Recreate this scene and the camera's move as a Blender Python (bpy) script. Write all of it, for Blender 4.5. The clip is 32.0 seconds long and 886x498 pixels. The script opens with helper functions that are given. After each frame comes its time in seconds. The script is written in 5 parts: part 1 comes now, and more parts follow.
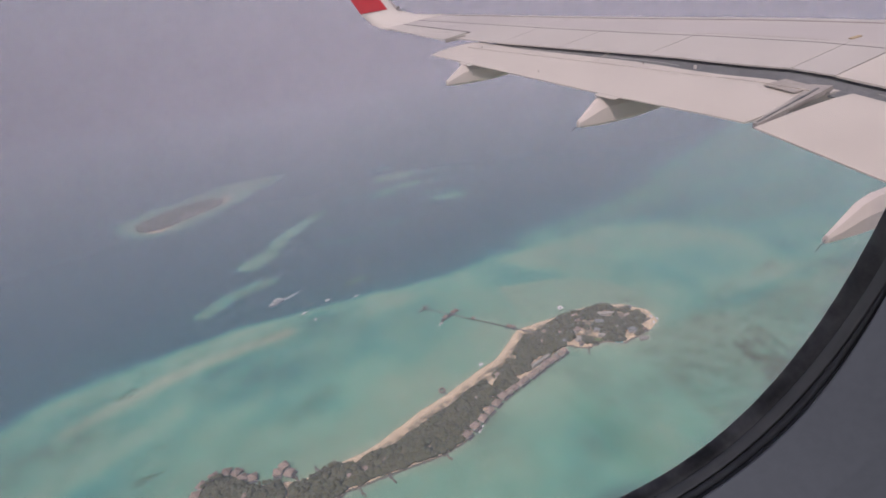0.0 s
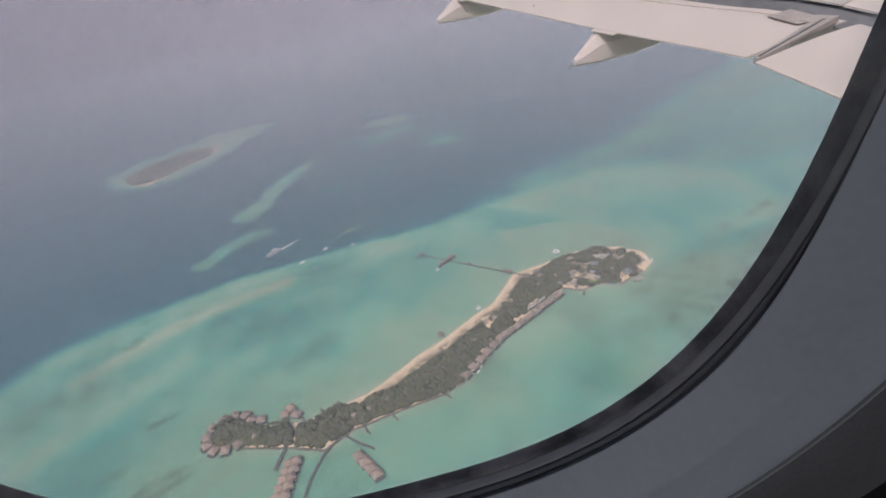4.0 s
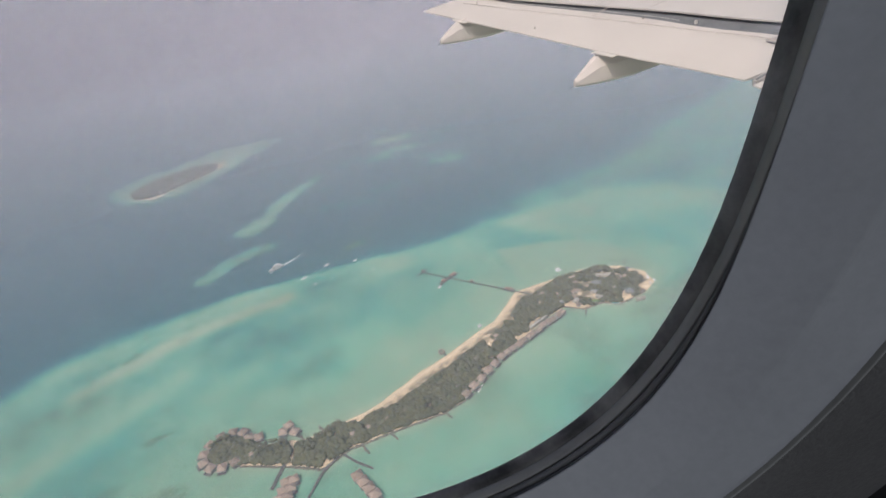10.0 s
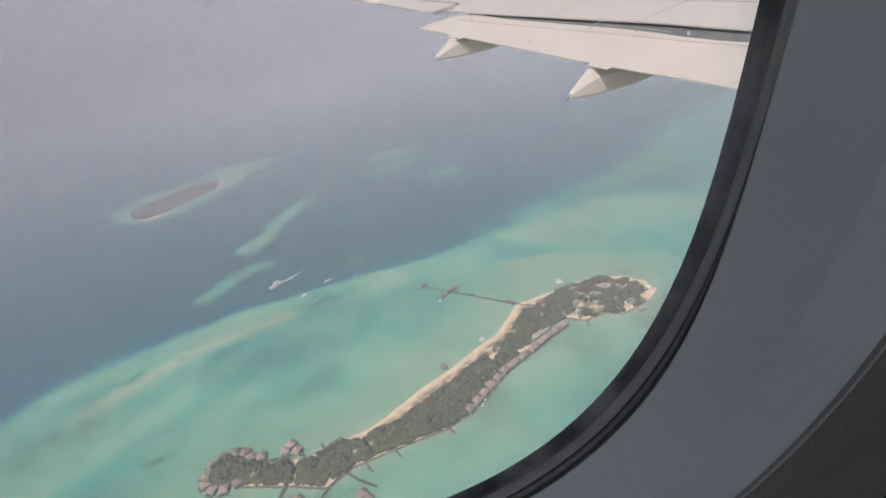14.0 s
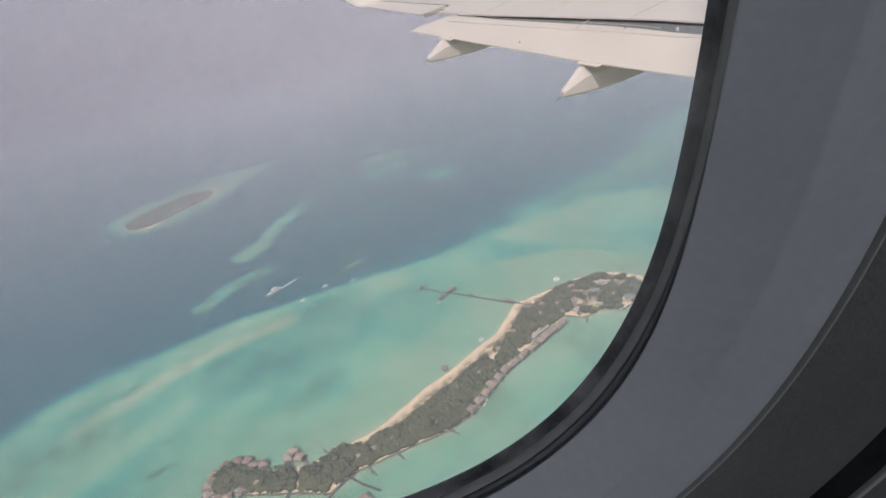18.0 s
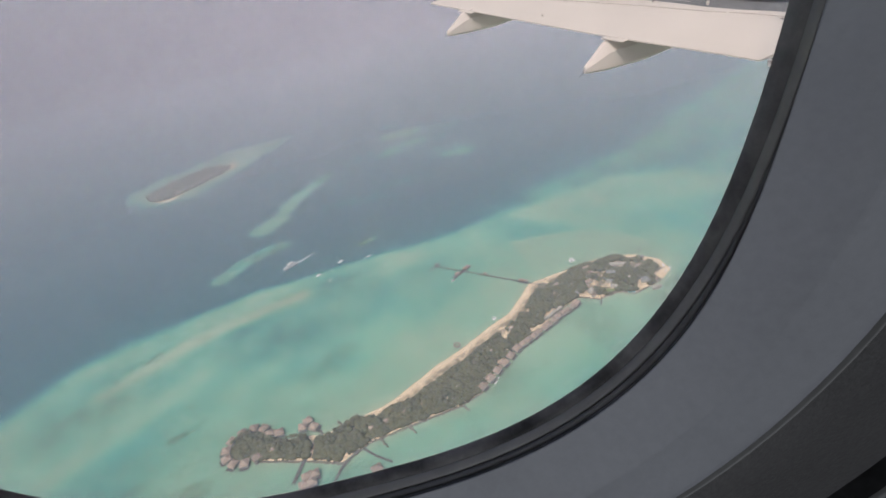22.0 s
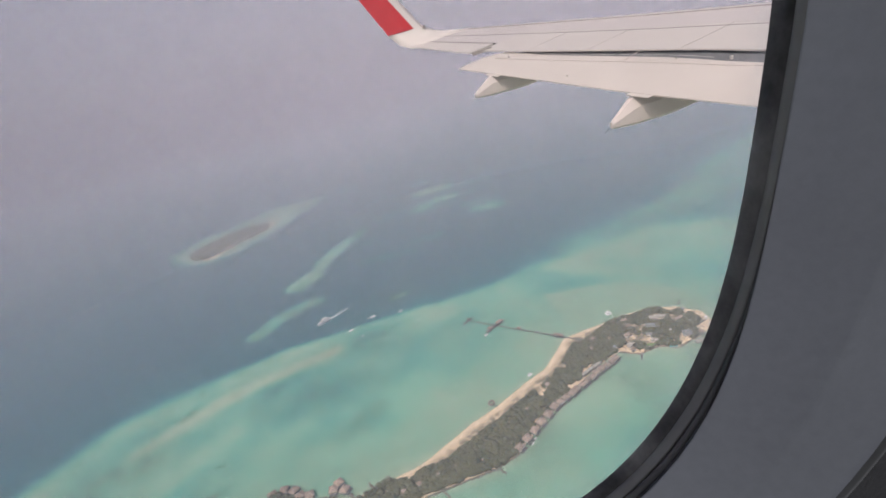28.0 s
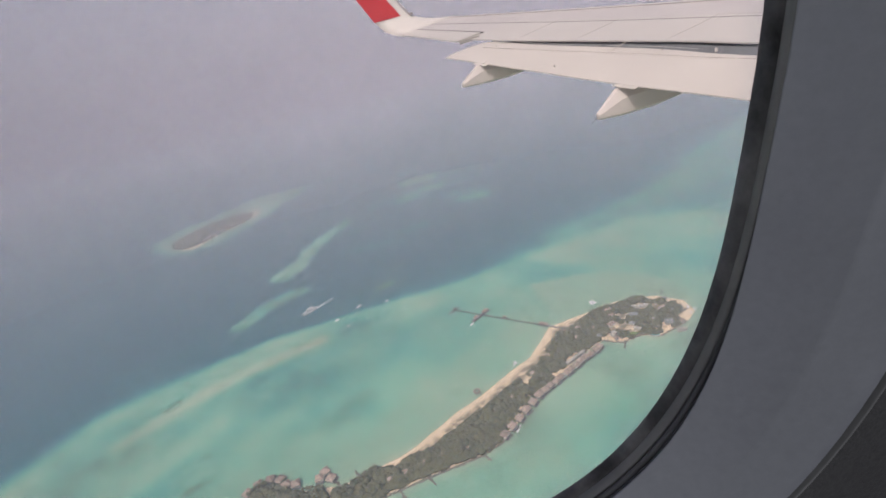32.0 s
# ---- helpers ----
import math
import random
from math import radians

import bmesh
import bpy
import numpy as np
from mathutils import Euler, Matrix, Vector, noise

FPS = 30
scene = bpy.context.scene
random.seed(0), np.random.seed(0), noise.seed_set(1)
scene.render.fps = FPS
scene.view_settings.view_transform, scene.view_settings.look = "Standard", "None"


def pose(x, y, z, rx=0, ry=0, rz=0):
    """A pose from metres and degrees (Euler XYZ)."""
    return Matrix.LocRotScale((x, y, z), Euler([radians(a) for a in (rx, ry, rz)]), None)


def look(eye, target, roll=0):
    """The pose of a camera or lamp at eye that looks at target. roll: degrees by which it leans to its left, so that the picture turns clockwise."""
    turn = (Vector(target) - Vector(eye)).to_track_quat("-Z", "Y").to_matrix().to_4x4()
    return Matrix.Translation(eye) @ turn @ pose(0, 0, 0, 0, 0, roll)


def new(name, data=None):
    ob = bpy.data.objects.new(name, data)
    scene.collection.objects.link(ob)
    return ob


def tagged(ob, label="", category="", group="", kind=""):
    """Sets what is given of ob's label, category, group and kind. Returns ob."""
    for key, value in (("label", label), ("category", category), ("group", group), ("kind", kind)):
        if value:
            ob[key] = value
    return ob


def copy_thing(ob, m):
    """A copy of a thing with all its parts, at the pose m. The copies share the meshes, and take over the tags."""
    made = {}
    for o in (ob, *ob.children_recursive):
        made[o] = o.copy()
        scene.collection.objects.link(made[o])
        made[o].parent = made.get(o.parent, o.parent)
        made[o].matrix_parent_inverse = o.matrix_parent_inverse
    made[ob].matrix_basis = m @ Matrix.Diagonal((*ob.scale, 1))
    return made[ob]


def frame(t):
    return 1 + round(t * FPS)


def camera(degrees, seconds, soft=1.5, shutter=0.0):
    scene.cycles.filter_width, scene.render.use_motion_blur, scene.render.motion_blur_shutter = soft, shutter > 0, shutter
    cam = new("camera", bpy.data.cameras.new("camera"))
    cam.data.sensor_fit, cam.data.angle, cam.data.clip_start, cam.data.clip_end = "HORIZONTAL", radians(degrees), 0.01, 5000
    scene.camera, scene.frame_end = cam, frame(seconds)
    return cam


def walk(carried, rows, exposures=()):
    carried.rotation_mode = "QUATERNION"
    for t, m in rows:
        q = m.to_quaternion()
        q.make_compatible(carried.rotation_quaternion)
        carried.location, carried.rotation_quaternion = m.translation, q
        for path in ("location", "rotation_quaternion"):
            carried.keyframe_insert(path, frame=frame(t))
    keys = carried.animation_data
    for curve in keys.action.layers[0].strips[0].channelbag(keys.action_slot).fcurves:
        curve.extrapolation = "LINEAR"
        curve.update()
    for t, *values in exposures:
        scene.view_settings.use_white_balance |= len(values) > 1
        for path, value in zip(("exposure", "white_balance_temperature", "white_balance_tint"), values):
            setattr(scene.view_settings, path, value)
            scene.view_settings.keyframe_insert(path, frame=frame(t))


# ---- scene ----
# The place is laid out over the sea at z = 0, with the aircraft at (AX, AY, H); in the end all of it is moved so that the aircraft is the origin.
AX, AY, H = -30.0, -4.0, 410.0
cam = camera(85.4, 32.0, soft=1.7)
PATH = [
    (0.0, -0.0541, 0.0135, 0.0043, 65.94, 8.22, -13.25),
    (0.5, -0.0518, 0.0140, 0.0019, 65.51, 7.86, -13.33),
    (1.0, -0.0496, 0.0145, -0.0006, 64.58, 7.71, -13.48),
    (1.5, -0.0512, 0.0138, 0.0019, 62.83, 7.70, -13.00),
    (2.0, -0.0527, 0.0132, 0.0044, 61.46, 7.40, -13.36),
    (2.5, -0.0480, 0.0107, 0.0022, 60.45, 7.86, -13.97),
    (3.0, -0.0433, 0.0081, -0.0001, 59.80, 9.00, -14.42),
    (3.5, -0.0400, 0.0087, 0.0008, 59.40, 9.36, -14.66),
    (5.5, -0.0269, 0.0108, 0.0041, 59.80, 7.71, -11.94),
    (6.0, -0.0237, 0.0114, 0.0050, 61.28, 7.45, -12.30),
    (6.5, -0.0178, 0.0183, -0.0066, 61.80, 7.20, -12.46),
    (7.0, -0.0120, 0.0252, -0.0183, 61.89, 6.95, -12.67),
    (7.5, -0.0072, 0.0187, -0.0104, 61.65, 7.56, -13.35),
    (8.0, -0.0025, 0.0123, -0.0026, 61.57, 8.75, -14.08),
    (8.5, -0.0054, 0.0096, -0.0003, 61.42, 8.75, -14.10),
    (9.0, -0.0084, 0.0069, 0.0020, 61.43, 8.71, -13.93),
    (9.5, -0.0093, 0.0070, 0.0013, 61.35, 8.66, -13.89),
    (10.0, -0.0102, 0.0071, 0.0007, 61.54, 8.71, -13.74),
    (10.5, -0.0094, 0.0071, 0.0011, 61.38, 9.07, -13.72),
    (11.0, -0.0087, 0.0071, 0.0015, 61.00, 8.80, -13.68),
    (11.5, -0.0106, 0.0040, 0.0023, 60.87, 8.76, -13.76),
    (12.0, -0.0125, 0.0009, 0.0032, 61.14, 8.98, -13.80),
    (12.5, -0.0080, 0.0043, 0.0012, 61.88, 9.58, -14.10),
    (13.0, -0.0035, 0.0077, -0.0008, 62.31, 9.81, -14.20),
    (13.5, -0.0034, 0.0084, -0.0035, 62.62, 8.92, -13.87),
    (14.0, -0.0033, 0.0091, -0.0062, 63.09, 9.69, -14.24),
    (14.5, -0.0066, 0.0084, -0.0054, 63.30, 9.50, -14.28),
    (16.5, -0.0074, 0.0056, -0.0062, 64.18, 9.62, -15.05),
    (17.0, -0.0070, 0.0049, -0.0062, 64.20, 10.08, -15.30),
    (17.5, -0.0052, 0.0003, -0.0030, 63.49, 10.72, -15.40),
    (18.0, -0.0043, -0.0043, 0.0002, 63.05, 11.07, -15.36),
    (18.5, -0.0049, -0.0079, 0.0034, 62.25, 11.44, -15.64),
    (19.0, -0.0056, -0.0115, 0.0066, 61.52, 11.42, -15.74),
    (19.5, -0.0072, -0.0108, 0.0059, 60.72, 11.16, -15.90),
    (20.0, -0.0088, -0.0101, 0.0053, 60.43, 11.10, -15.91),
    (20.5, -0.0111, -0.0102, 0.0055, 60.49, 10.68, -15.58),
    (21.0, -0.0133, -0.0102, 0.0056, 60.33, 10.65, -14.99),
    (21.5, -0.0145, -0.0041, -0.0030, 60.12, 10.18, -13.51),
    (22.0, -0.0157, 0.0020, -0.0117, 60.88, 10.81, -13.16),
    (22.5, -0.0103, 0.0065, -0.0108, 61.46, 10.68, -12.92),
    (23.0, -0.0048, 0.0111, -0.0099, 61.57, 10.82, -12.86),
    (23.5, -0.0053, 0.0082, -0.0079, 61.66, 10.84, -12.78),
    (24.0, -0.0057, 0.0053, -0.0059, 62.34, 11.45, -12.84),
    (24.5, -0.0046, 0.0042, -0.0047, 63.07, 11.23, -12.26),
    (26.5, -0.0030, 0.0000, 0.0012, 65.49, 14.00, -8.55),
    (27.0, -0.0054, -0.0025, 0.0042, 67.01, 13.53, -9.08),
    (27.5, -0.0045, -0.0025, 0.0056, 67.63, 13.23, -9.55),
    (28.0, -0.0027, -0.0024, 0.0088, 67.97, 13.17, -10.03),
    (28.5, -0.0073, -0.0010, 0.0091, 68.28, 12.24, -9.98),
    (29.0, -0.0119, 0.0004, 0.0094, 68.28, 11.73, -10.02),
    (29.5, -0.0128, -0.0013, 0.0118, 68.19, 11.58, -10.10),
    (30.0, -0.0137, -0.0030, 0.0142, 67.78, 11.58, -10.27),
    (30.5, -0.0138, -0.0033, 0.0123, 67.46, 11.81, -10.48),
    (31.0, -0.0138, -0.0036, 0.0105, 67.09, 11.94, -10.72),
    (31.5, -0.0124, -0.0069, 0.0151, 66.61, 12.23, -11.19),
    (32.0, -0.0110, -0.0102, 0.0198, 66.40, 12.43, -11.53),
]
walk(cam, [(t, pose(x, y, z, rx, ry, rz)) for t, x, y, z, rx, ry, rz in PATH],
     exposures=[(0.0, -0.36, 6350, 21), (2.0, -0.40, 6350, 19), (3.5, -0.34, 6350, 17), (5.5, 0.0, 6350, 12), (9.0, 0.0, 6400, 10), (20.0, 0.0, 6450, 10), (28.0, -0.05, 6500, 14), (32.0, -0.05, 6500, 14)])

# ---- light ----
SUN_ELEVATION, SUN_AZIMUTH = 58.0, 232.0      # azimuth: degrees from +x towards +y of where the sun stands
world = bpy.data.worlds.new("hazy_sky")
scene.world = world
world.use_nodes = True
wn = world.node_tree.nodes
sky = wn.new("ShaderNodeTexSky")
sky.sky_type, sky.sun_disc = "NISHITA", False
sky.sun_elevation, sky.sun_rotation = radians(SUN_ELEVATION), radians(90 - SUN_AZIMUTH)
sky.dust_density, sky.air_density, sky.ozone_density = 6.0, 1.2, 1.0
wn["Background"].inputs["Strength"].default_value = 0.095
world.node_tree.links.new(sky.outputs["Color"], wn["Background"].inputs["Color"])
sun = new("sun", bpy.data.lights.new("sun", "SUN"))
sun.data.energy, sun.data.angle, sun.data.color = 2.05, radians(1.5), (1.0, 0.93, 0.84)
se, sa = radians(SUN_ELEVATION), radians(SUN_AZIMUTH)
SUN_WAY = Vector((math.cos(se) * math.cos(sa), math.cos(se) * math.sin(sa), math.sin(se)))
sun.matrix_world = Matrix.Translation((0, 0, H + 50)) @ SUN_WAY.to_track_quat("Z", "Y").to_matrix().to_4x4()


# ---- materials ----
def nodes_of(name):
    m = bpy.data.materials.new(name)
    m.use_nodes = True
    return m, m.node_tree.nodes, m.node_tree.links


def surface(name, color, rough=0.5, metal=0.0, grain=(4.0, 0.12), broad=(0.4, 0.15), bump=0.0, bump_scale=40.0, vary=0.0, spec=0.5):
    """A surface with fine grain and broad wear over its base colour. grain, broad: noise scale per metre and strength."""
    m, n, l = nodes_of(name)
    b = n["Principled BSDF"]
    b.inputs["Roughness"].default_value, b.inputs["Metallic"].default_value = rough, metal
    b.inputs["Specular IOR Level"].default_value = spec
    co = n.new("ShaderNodeTexCoord")
    last = None
    base = n.new("ShaderNodeRGB")
    base.outputs[0].default_value = (*color, 1)
    last = base.outputs[0]
    for scale, amount in (grain, broad):
        t = n.new("ShaderNodeTexNoise")
        t.inputs["Scale"].default_value, t.inputs["Detail"].default_value, t.inputs["Roughness"].default_value = scale, 6, 0.6
        l.new(co.outputs["Object"], t.inputs["Vector"])
        r = n.new("ShaderNodeMapRange")
        r.inputs["From Min"].default_value, r.inputs["From Max"].default_value = 0.3, 0.7
        r.inputs["To Min"].default_value, r.inputs["To Max"].default_value = 1 - amount, 1 + amount
        l.new(t.outputs["Fac"], r.inputs["Value"])
        k = n.new("ShaderNodeVectorMath")
        k.operation = "SCALE"
        l.new(last, k.inputs[0])
        l.new(r.outputs[0], k.inputs["Scale"])
        last = k.outputs[0]
    if vary:
        info = n.new("ShaderNodeObjectInfo")
        r = n.new("ShaderNodeMapRange")
        r.inputs["To Min"].default_value, r.inputs["To Max"].default_value = 1 - vary, 1 + vary
        l.new(info.outputs["Random"], r.inputs["Value"])
        k = n.new("ShaderNodeVectorMath")
        k.operation = "SCALE"
        l.new(last, k.inputs[0])
        l.new(r.outputs[0], k.inputs["Scale"])
        last = k.outputs[0]
    l.new(last, b.inputs["Base Color"])
    if bump:
        t = n.new("ShaderNodeTexNoise")
        t.inputs["Scale"].default_value, t.inputs["Detail"].default_value = bump_scale, 8
        l.new(co.outputs["Object"], t.inputs["Vector"])
        u = n.new("ShaderNodeBump")
        u.inputs["Strength"].default_value, u.inputs["Distance"].default_value = bump, 0.5 / bump_scale
        l.new(t.outputs["Fac"], u.inputs["Height"])
        l.new(u.outputs[0], b.inputs["Normal"])
    return m


WING = surface("wing_paint", (0.487, 0.453, 0.446), 0.38, grain=(9, 0.03), broad=(0.9, 0.06))
PANEL = surface("panel_paint", (0.52, 0.487, 0.463), 0.36, grain=(12, 0.03), broad=(1.1, 0.05))
FLAP = surface("flap_paint", (0.59, 0.542, 0.5), 0.4, grain=(9, 0.03), broad=(0.8, 0.06))
FAIRING = surface("fairing_paint", (0.70, 0.625, 0.59), 0.4, grain=(10, 0.04), broad=(1.5, 0.08))
RED = surface("red_paint", (0.55, 0.022, 0.03), 0.35, grain=(8, 0.03), broad=(1, 0.06))
WHITE = surface("white_paint", (0.62, 0.58, 0.555), 0.55, grain=(9, 0.03), broad=(1, 0.05))
# Dark fittings; in the wing slot this colour stands for shade.
DARK = surface("dark_fittings_and_slot_shade", (0.15, 0.155, 0.165), 0.7, grain=(8, 0.2), broad=(1.2, 0.2))
SEALANT = surface("grey_sealant", (0.37, 0.34, 0.32), 0.6, grain=(20, 0.1), broad=(3, 0.15))
LINE = surface("dark_joint", (0.12, 0.112, 0.11), 0.7, grain=(20, 0.2), broad=(2, 0.3))
SEAM = surface("flap_seam", (0.52, 0.47, 0.43), 0.6, grain=(20, 0.1), broad=(3, 0.2))
METAL = surface("bare_metal", (0.42, 0.38, 0.36), 0.45, 0.6, grain=(14, 0.12), broad=(3, 0.15))
# Gasket rubber; also the painted black shade of the sidewall gaps.
RUBBER_AND_SHADE = surface("black_rubber_and_gap_shade", (0.05, 0.05, 0.052), 0.5, grain=(160, 0.25), broad=(34, 0.65), bump=0.15, bump_scale=900)
RETAINER = surface("grey_retainer", (0.25, 0.241, 0.226), 0.5, grain=(120, 0.08), broad=(20, 0.15))
LINING = surface("window_lining", (0.362, 0.365, 0.384), 0.55, grain=(300, 0.05), broad=(14, 0.07), bump=0.12, bump_scale=1500)
WALL = surface("sidewall_plastic", (0.100, 0.095, 0.092), 0.6, grain=(500, 0.15), broad=(12, 0.12), bump=0.7, bump_scale=700)
SEAL = surface("charcoal_seal", (0.125, 0.118, 0.113), 0.55, grain=(140, 0.2), broad=(42, 0.8), bump=0.15, bump_scale=900)
INNER = surface("grey_inner_ring", (0.125, 0.122, 0.118), 0.5, grain=(140, 0.1), broad=(26, 0.25))
TRIM_HIGHLIGHT = surface("pale_trim_and_highlight", (0.27, 0.265, 0.255), 0.5, grain=(200, 0.06), broad=(20, 0.08))
CABIN = surface("cabin_panel", (0.42, 0.41, 0.4), 0.6, grain=(30, 0.05), broad=(2, 0.06))
CARPET = surface("cabin_carpet", (0.06, 0.065, 0.09), 0.9, grain=(60, 0.3), broad=(4, 0.15))
THATCH = surface("palm_thatch", (0.37, 0.285, 0.232), 0.95, grain=(1.6, 0.25), broad=(0.3, 0.18), vary=0.2)
TILE = surface("grey_roofing", (0.25, 0.255, 0.25), 0.7, grain=(1.5, 0.15), broad=(0.3, 0.12), vary=0.25)
PLASTER = surface("pale_plaster", (0.47, 0.44, 0.40), 0.8, grain=(1.5, 0.06), broad=(0.3, 0.1))
PALE_ROOF = surface("pale_roofing", (0.42, 0.39, 0.34), 0.8, grain=(1.5, 0.12), broad=(0.3, 0.12), vary=0.2)
WOOD = surface("weathered_timber", (0.125, 0.122, 0.118), 0.85, grain=(2, 0.2), broad=(0.2, 0.15), vary=0.1)
HULL = surface("white_hull", (0.78, 0.78, 0.77), 0.3, grain=(2, 0.03), broad=(0.5, 0.05))
CANVAS = surface("boat_canopy", (0.70, 0.69, 0.66), 0.7, grain=(3, 0.08), broad=(0.5, 0.1))
ROCK = surface("coral_rock", (0.20, 0.18, 0.15), 0.9, grain=(1, 0.3), broad=(0.15, 0.2))
BARK = surface("palm_bark", (0.2, 0.16, 0.12), 0.9, grain=(3, 0.2), broad=(0.5, 0.1))
FOAM = surface("boat_wake", (0.62, 0.68, 0.68), 0.8, grain=(0.6, 0.25), broad=(0.1, 0.2))


def foliage(name, color):
    m, n, l = nodes_of(name)
    b = n["Principled BSDF"]
    b.inputs["Roughness"].default_value = 0.75
    g = n.new("ShaderNodeNewGeometry")
    co = n.new("ShaderNodeTexCoord")
    t = n.new("ShaderNodeTexNoise")
    t.inputs["Scale"].default_value, t.inputs["Detail"].default_value = 0.05, 6
    l.new(co.outputs["Object"], t.inputs["Vector"])
    a = n.new("ShaderNodeMath")
    w = n.new("ShaderNodeMath")
    w.operation = "MULTIPLY"
    w.inputs[1].default_value = 0.8
    l.new(g.outputs["Random Per Island"], w.inputs[0])
    l.new(w.outputs[0], a.inputs[0])
    l.new(t.outputs["Fac"], a.inputs[1])
    r = n.new("ShaderNodeValToRGB")
    r.color_ramp.elements[0].position, r.color_ramp.elements[1].position = 0.3, 1.4
    r.color_ramp.elements[0].color = (*[c * 0.72 for c in color], 1)
    r.color_ramp.elements[1].color = (color[0] * 1.4, color[1] * 1.3, color[2] * 1.3, 1)
    h = n.new("ShaderNodeMath")
    h.operation = "MULTIPLY"
    h.inputs[1].default_value = 0.72
    l.new(a.outputs[0], h.inputs[0])
    l.new(h.outputs[0], r.inputs["Fac"])
    l.new(r.outputs["Color"], b.inputs["Base Color"])
    return m


def sand():
    """Coral sand, turning into packed earth and leaf litter inland."""
    m = surface("coral_sand", (0.80, 0.62, 0.425), 0.9, grain=(0.5, 0.06), broad=(0.06, 0.10))
    n, l = m.node_tree.nodes, m.node_tree.links
    b = n["Principled BSDF"]
    was = b.inputs["Base Color"].links[0].from_socket
    a = n.new("ShaderNodeAttribute")
    a.attribute_name = "inland"
    co = n.new("ShaderNodeTexCoord")
    t = n.new("ShaderNodeTexNoise")
    t.inputs["Scale"].default_value, t.inputs["Detail"].default_value = 0.09, 6
    l.new(co.outputs["Object"], t.inputs["Vector"])
    r = n.new("ShaderNodeMapRange")
    r.inputs["From Min"].default_value, r.inputs["From Max"].default_value = 0.36, 0.56
    l.new(t.outputs["Fac"], r.inputs["Value"])
    k = n.new("ShaderNodeMath")
    k.operation = "MULTIPLY"
    l.new(a.outputs["Fac"], k.inputs[0])
    l.new(r.outputs[0], k.inputs[1])
    mix = n.new("ShaderNodeMix")
    mix.data_type = "RGBA"
    mix.inputs["B"].default_value = (0.25, 0.21, 0.145, 1)
    l.new(k.outputs[0], mix.inputs["Factor"])
    l.new(was, mix.inputs["A"])
    l.new(mix.outputs["Result"], b.inputs["Base Color"])
    return m


SAND = sand()
LAWN = surface("watered_lawn", (0.16, 0.24, 0.07), 0.9, grain=(0.6, 0.2), broad=(0.1, 0.15))
POOL = surface("pool_water", (0.12, 0.42, 0.42), 0.1, grain=(0.5, 0.05), broad=(0.1, 0.08))
LEAF = foliage("tropical_foliage", (0.097, 0.099, 0.048))


def water():
    """Sea water: its colour follows the depth over sand, and dark growth on the bottom where there is any."""
    m, n, l = nodes_of("sea_water")
    b = n["Principled BSDF"]
    b.inputs["Roughness"].default_value, b.inputs["IOR"].default_value = 0.16, 1.33
    co = n.new("ShaderNodeTexCoord")

    def tex(scale, detail=6, rough=0.6):
        t = n.new("ShaderNodeTexNoise")
        t.inputs["Scale"].default_value, t.inputs["Detail"].default_value, t.inputs["Roughness"].default_value = scale, detail, rough
        l.new(co.outputs["Object"], t.inputs["Vector"])
        return t.outputs["Fac"]

    def math_(op, x, y=None, clamp=False):
        k = n.new("ShaderNodeMath")
        k.operation, k.use_clamp = op, clamp
        for i, v in enumerate((x, y)):
            if v is None:
                continue
            if isinstance(v, (int, float)):
                k.inputs[i].default_value = v
            else:
                l.new(v, k.inputs[i])
        return k.outputs[0]

    def attr(name):
        a = n.new("ShaderNodeAttribute")
        a.attribute_name = name
        return a.outputs["Fac"]

    depth = attr("depth")
    wob = math_("MULTIPLY", math_("SUBTRACT", tex(0.011, 5, 0.55), 0.5), 1.9)
    wob2 = math_("MULTIPLY", math_("SUBTRACT", tex(0.06), 0.5), 0.5)
    d = math_("MULTIPLY", depth, math_("ADD", 1.0, math_("ADD", wob, wob2)))
    d = math_("LOGARITHM", math_("MAXIMUM", d, 0.12), 2.0)
    d = math_("DIVIDE", math_("ADD", d, 3.0), 9.0, True)        # 0.125 m .. 64 m
    r = n.new("ShaderNodeValToRGB")
    el = r.color_ramp.elements
    table = [(0.00, (0.58, 0.55, 0.41)), (0.15, (0.38, 0.51, 0.37)), (0.30, (0.285, 0.475, 0.345)), (0.40, (0.19, 0.45, 0.335)),
             (0.50, (0.10, 0.37, 0.31)), (0.60, (0.038, 0.205, 0.23)), (0.72, (0.026, 0.138, 0.172)), (0.86, (0.024, 0.116, 0.155)), (1.0, (0.022, 0.098, 0.14))]
    el[0].position, el[0].color = table[0][0], (*table[0][1], 1)
    el[1].position, el[1].color = table[-1][0], (*table[-1][1], 1)
    for p_, c_ in table[1:-1]:
        e = el.new(p_)
        e.color = (*c_, 1)
    l.new(d, r.inputs["Fac"])
    growth = attr("growth")
    spots = n.new("ShaderNodeMapRange")
    spots.inputs["From Min"].default_value, spots.inputs["From Max"].default_value = 0.42, 0.68
    l.new(math_("ADD", math_("MULTIPLY", tex(0.05, 5, 0.6), 0.55), math_("MULTIPLY", tex(0.014, 4), 0.45)), spots.inputs["Value"])
    g = math_("MULTIPLY", growth, math_("ADD", 0.45, math_("MULTIPLY", spots.outputs[0], 0.75)), True)
    # coral heads: small dark spots, thicker where the density is high
    dots = n.new("ShaderNodeMapRange")
    dots.inputs["From Min"].default_value, dots.inputs["From Max"].default_value = 0.0, 0.07
    field = math_("ADD", math_("MULTIPLY", tex(0.13, 3, 0.55), 0.6), math_("MULTIPLY", tex(0.03, 3, 0.5), 0.4))
    l.new(math_("SUBTRACT", field, math_("SUBTRACT", 0.72, math_("MULTIPLY", attr("heads"), 0.16))), dots.inputs["Value"])
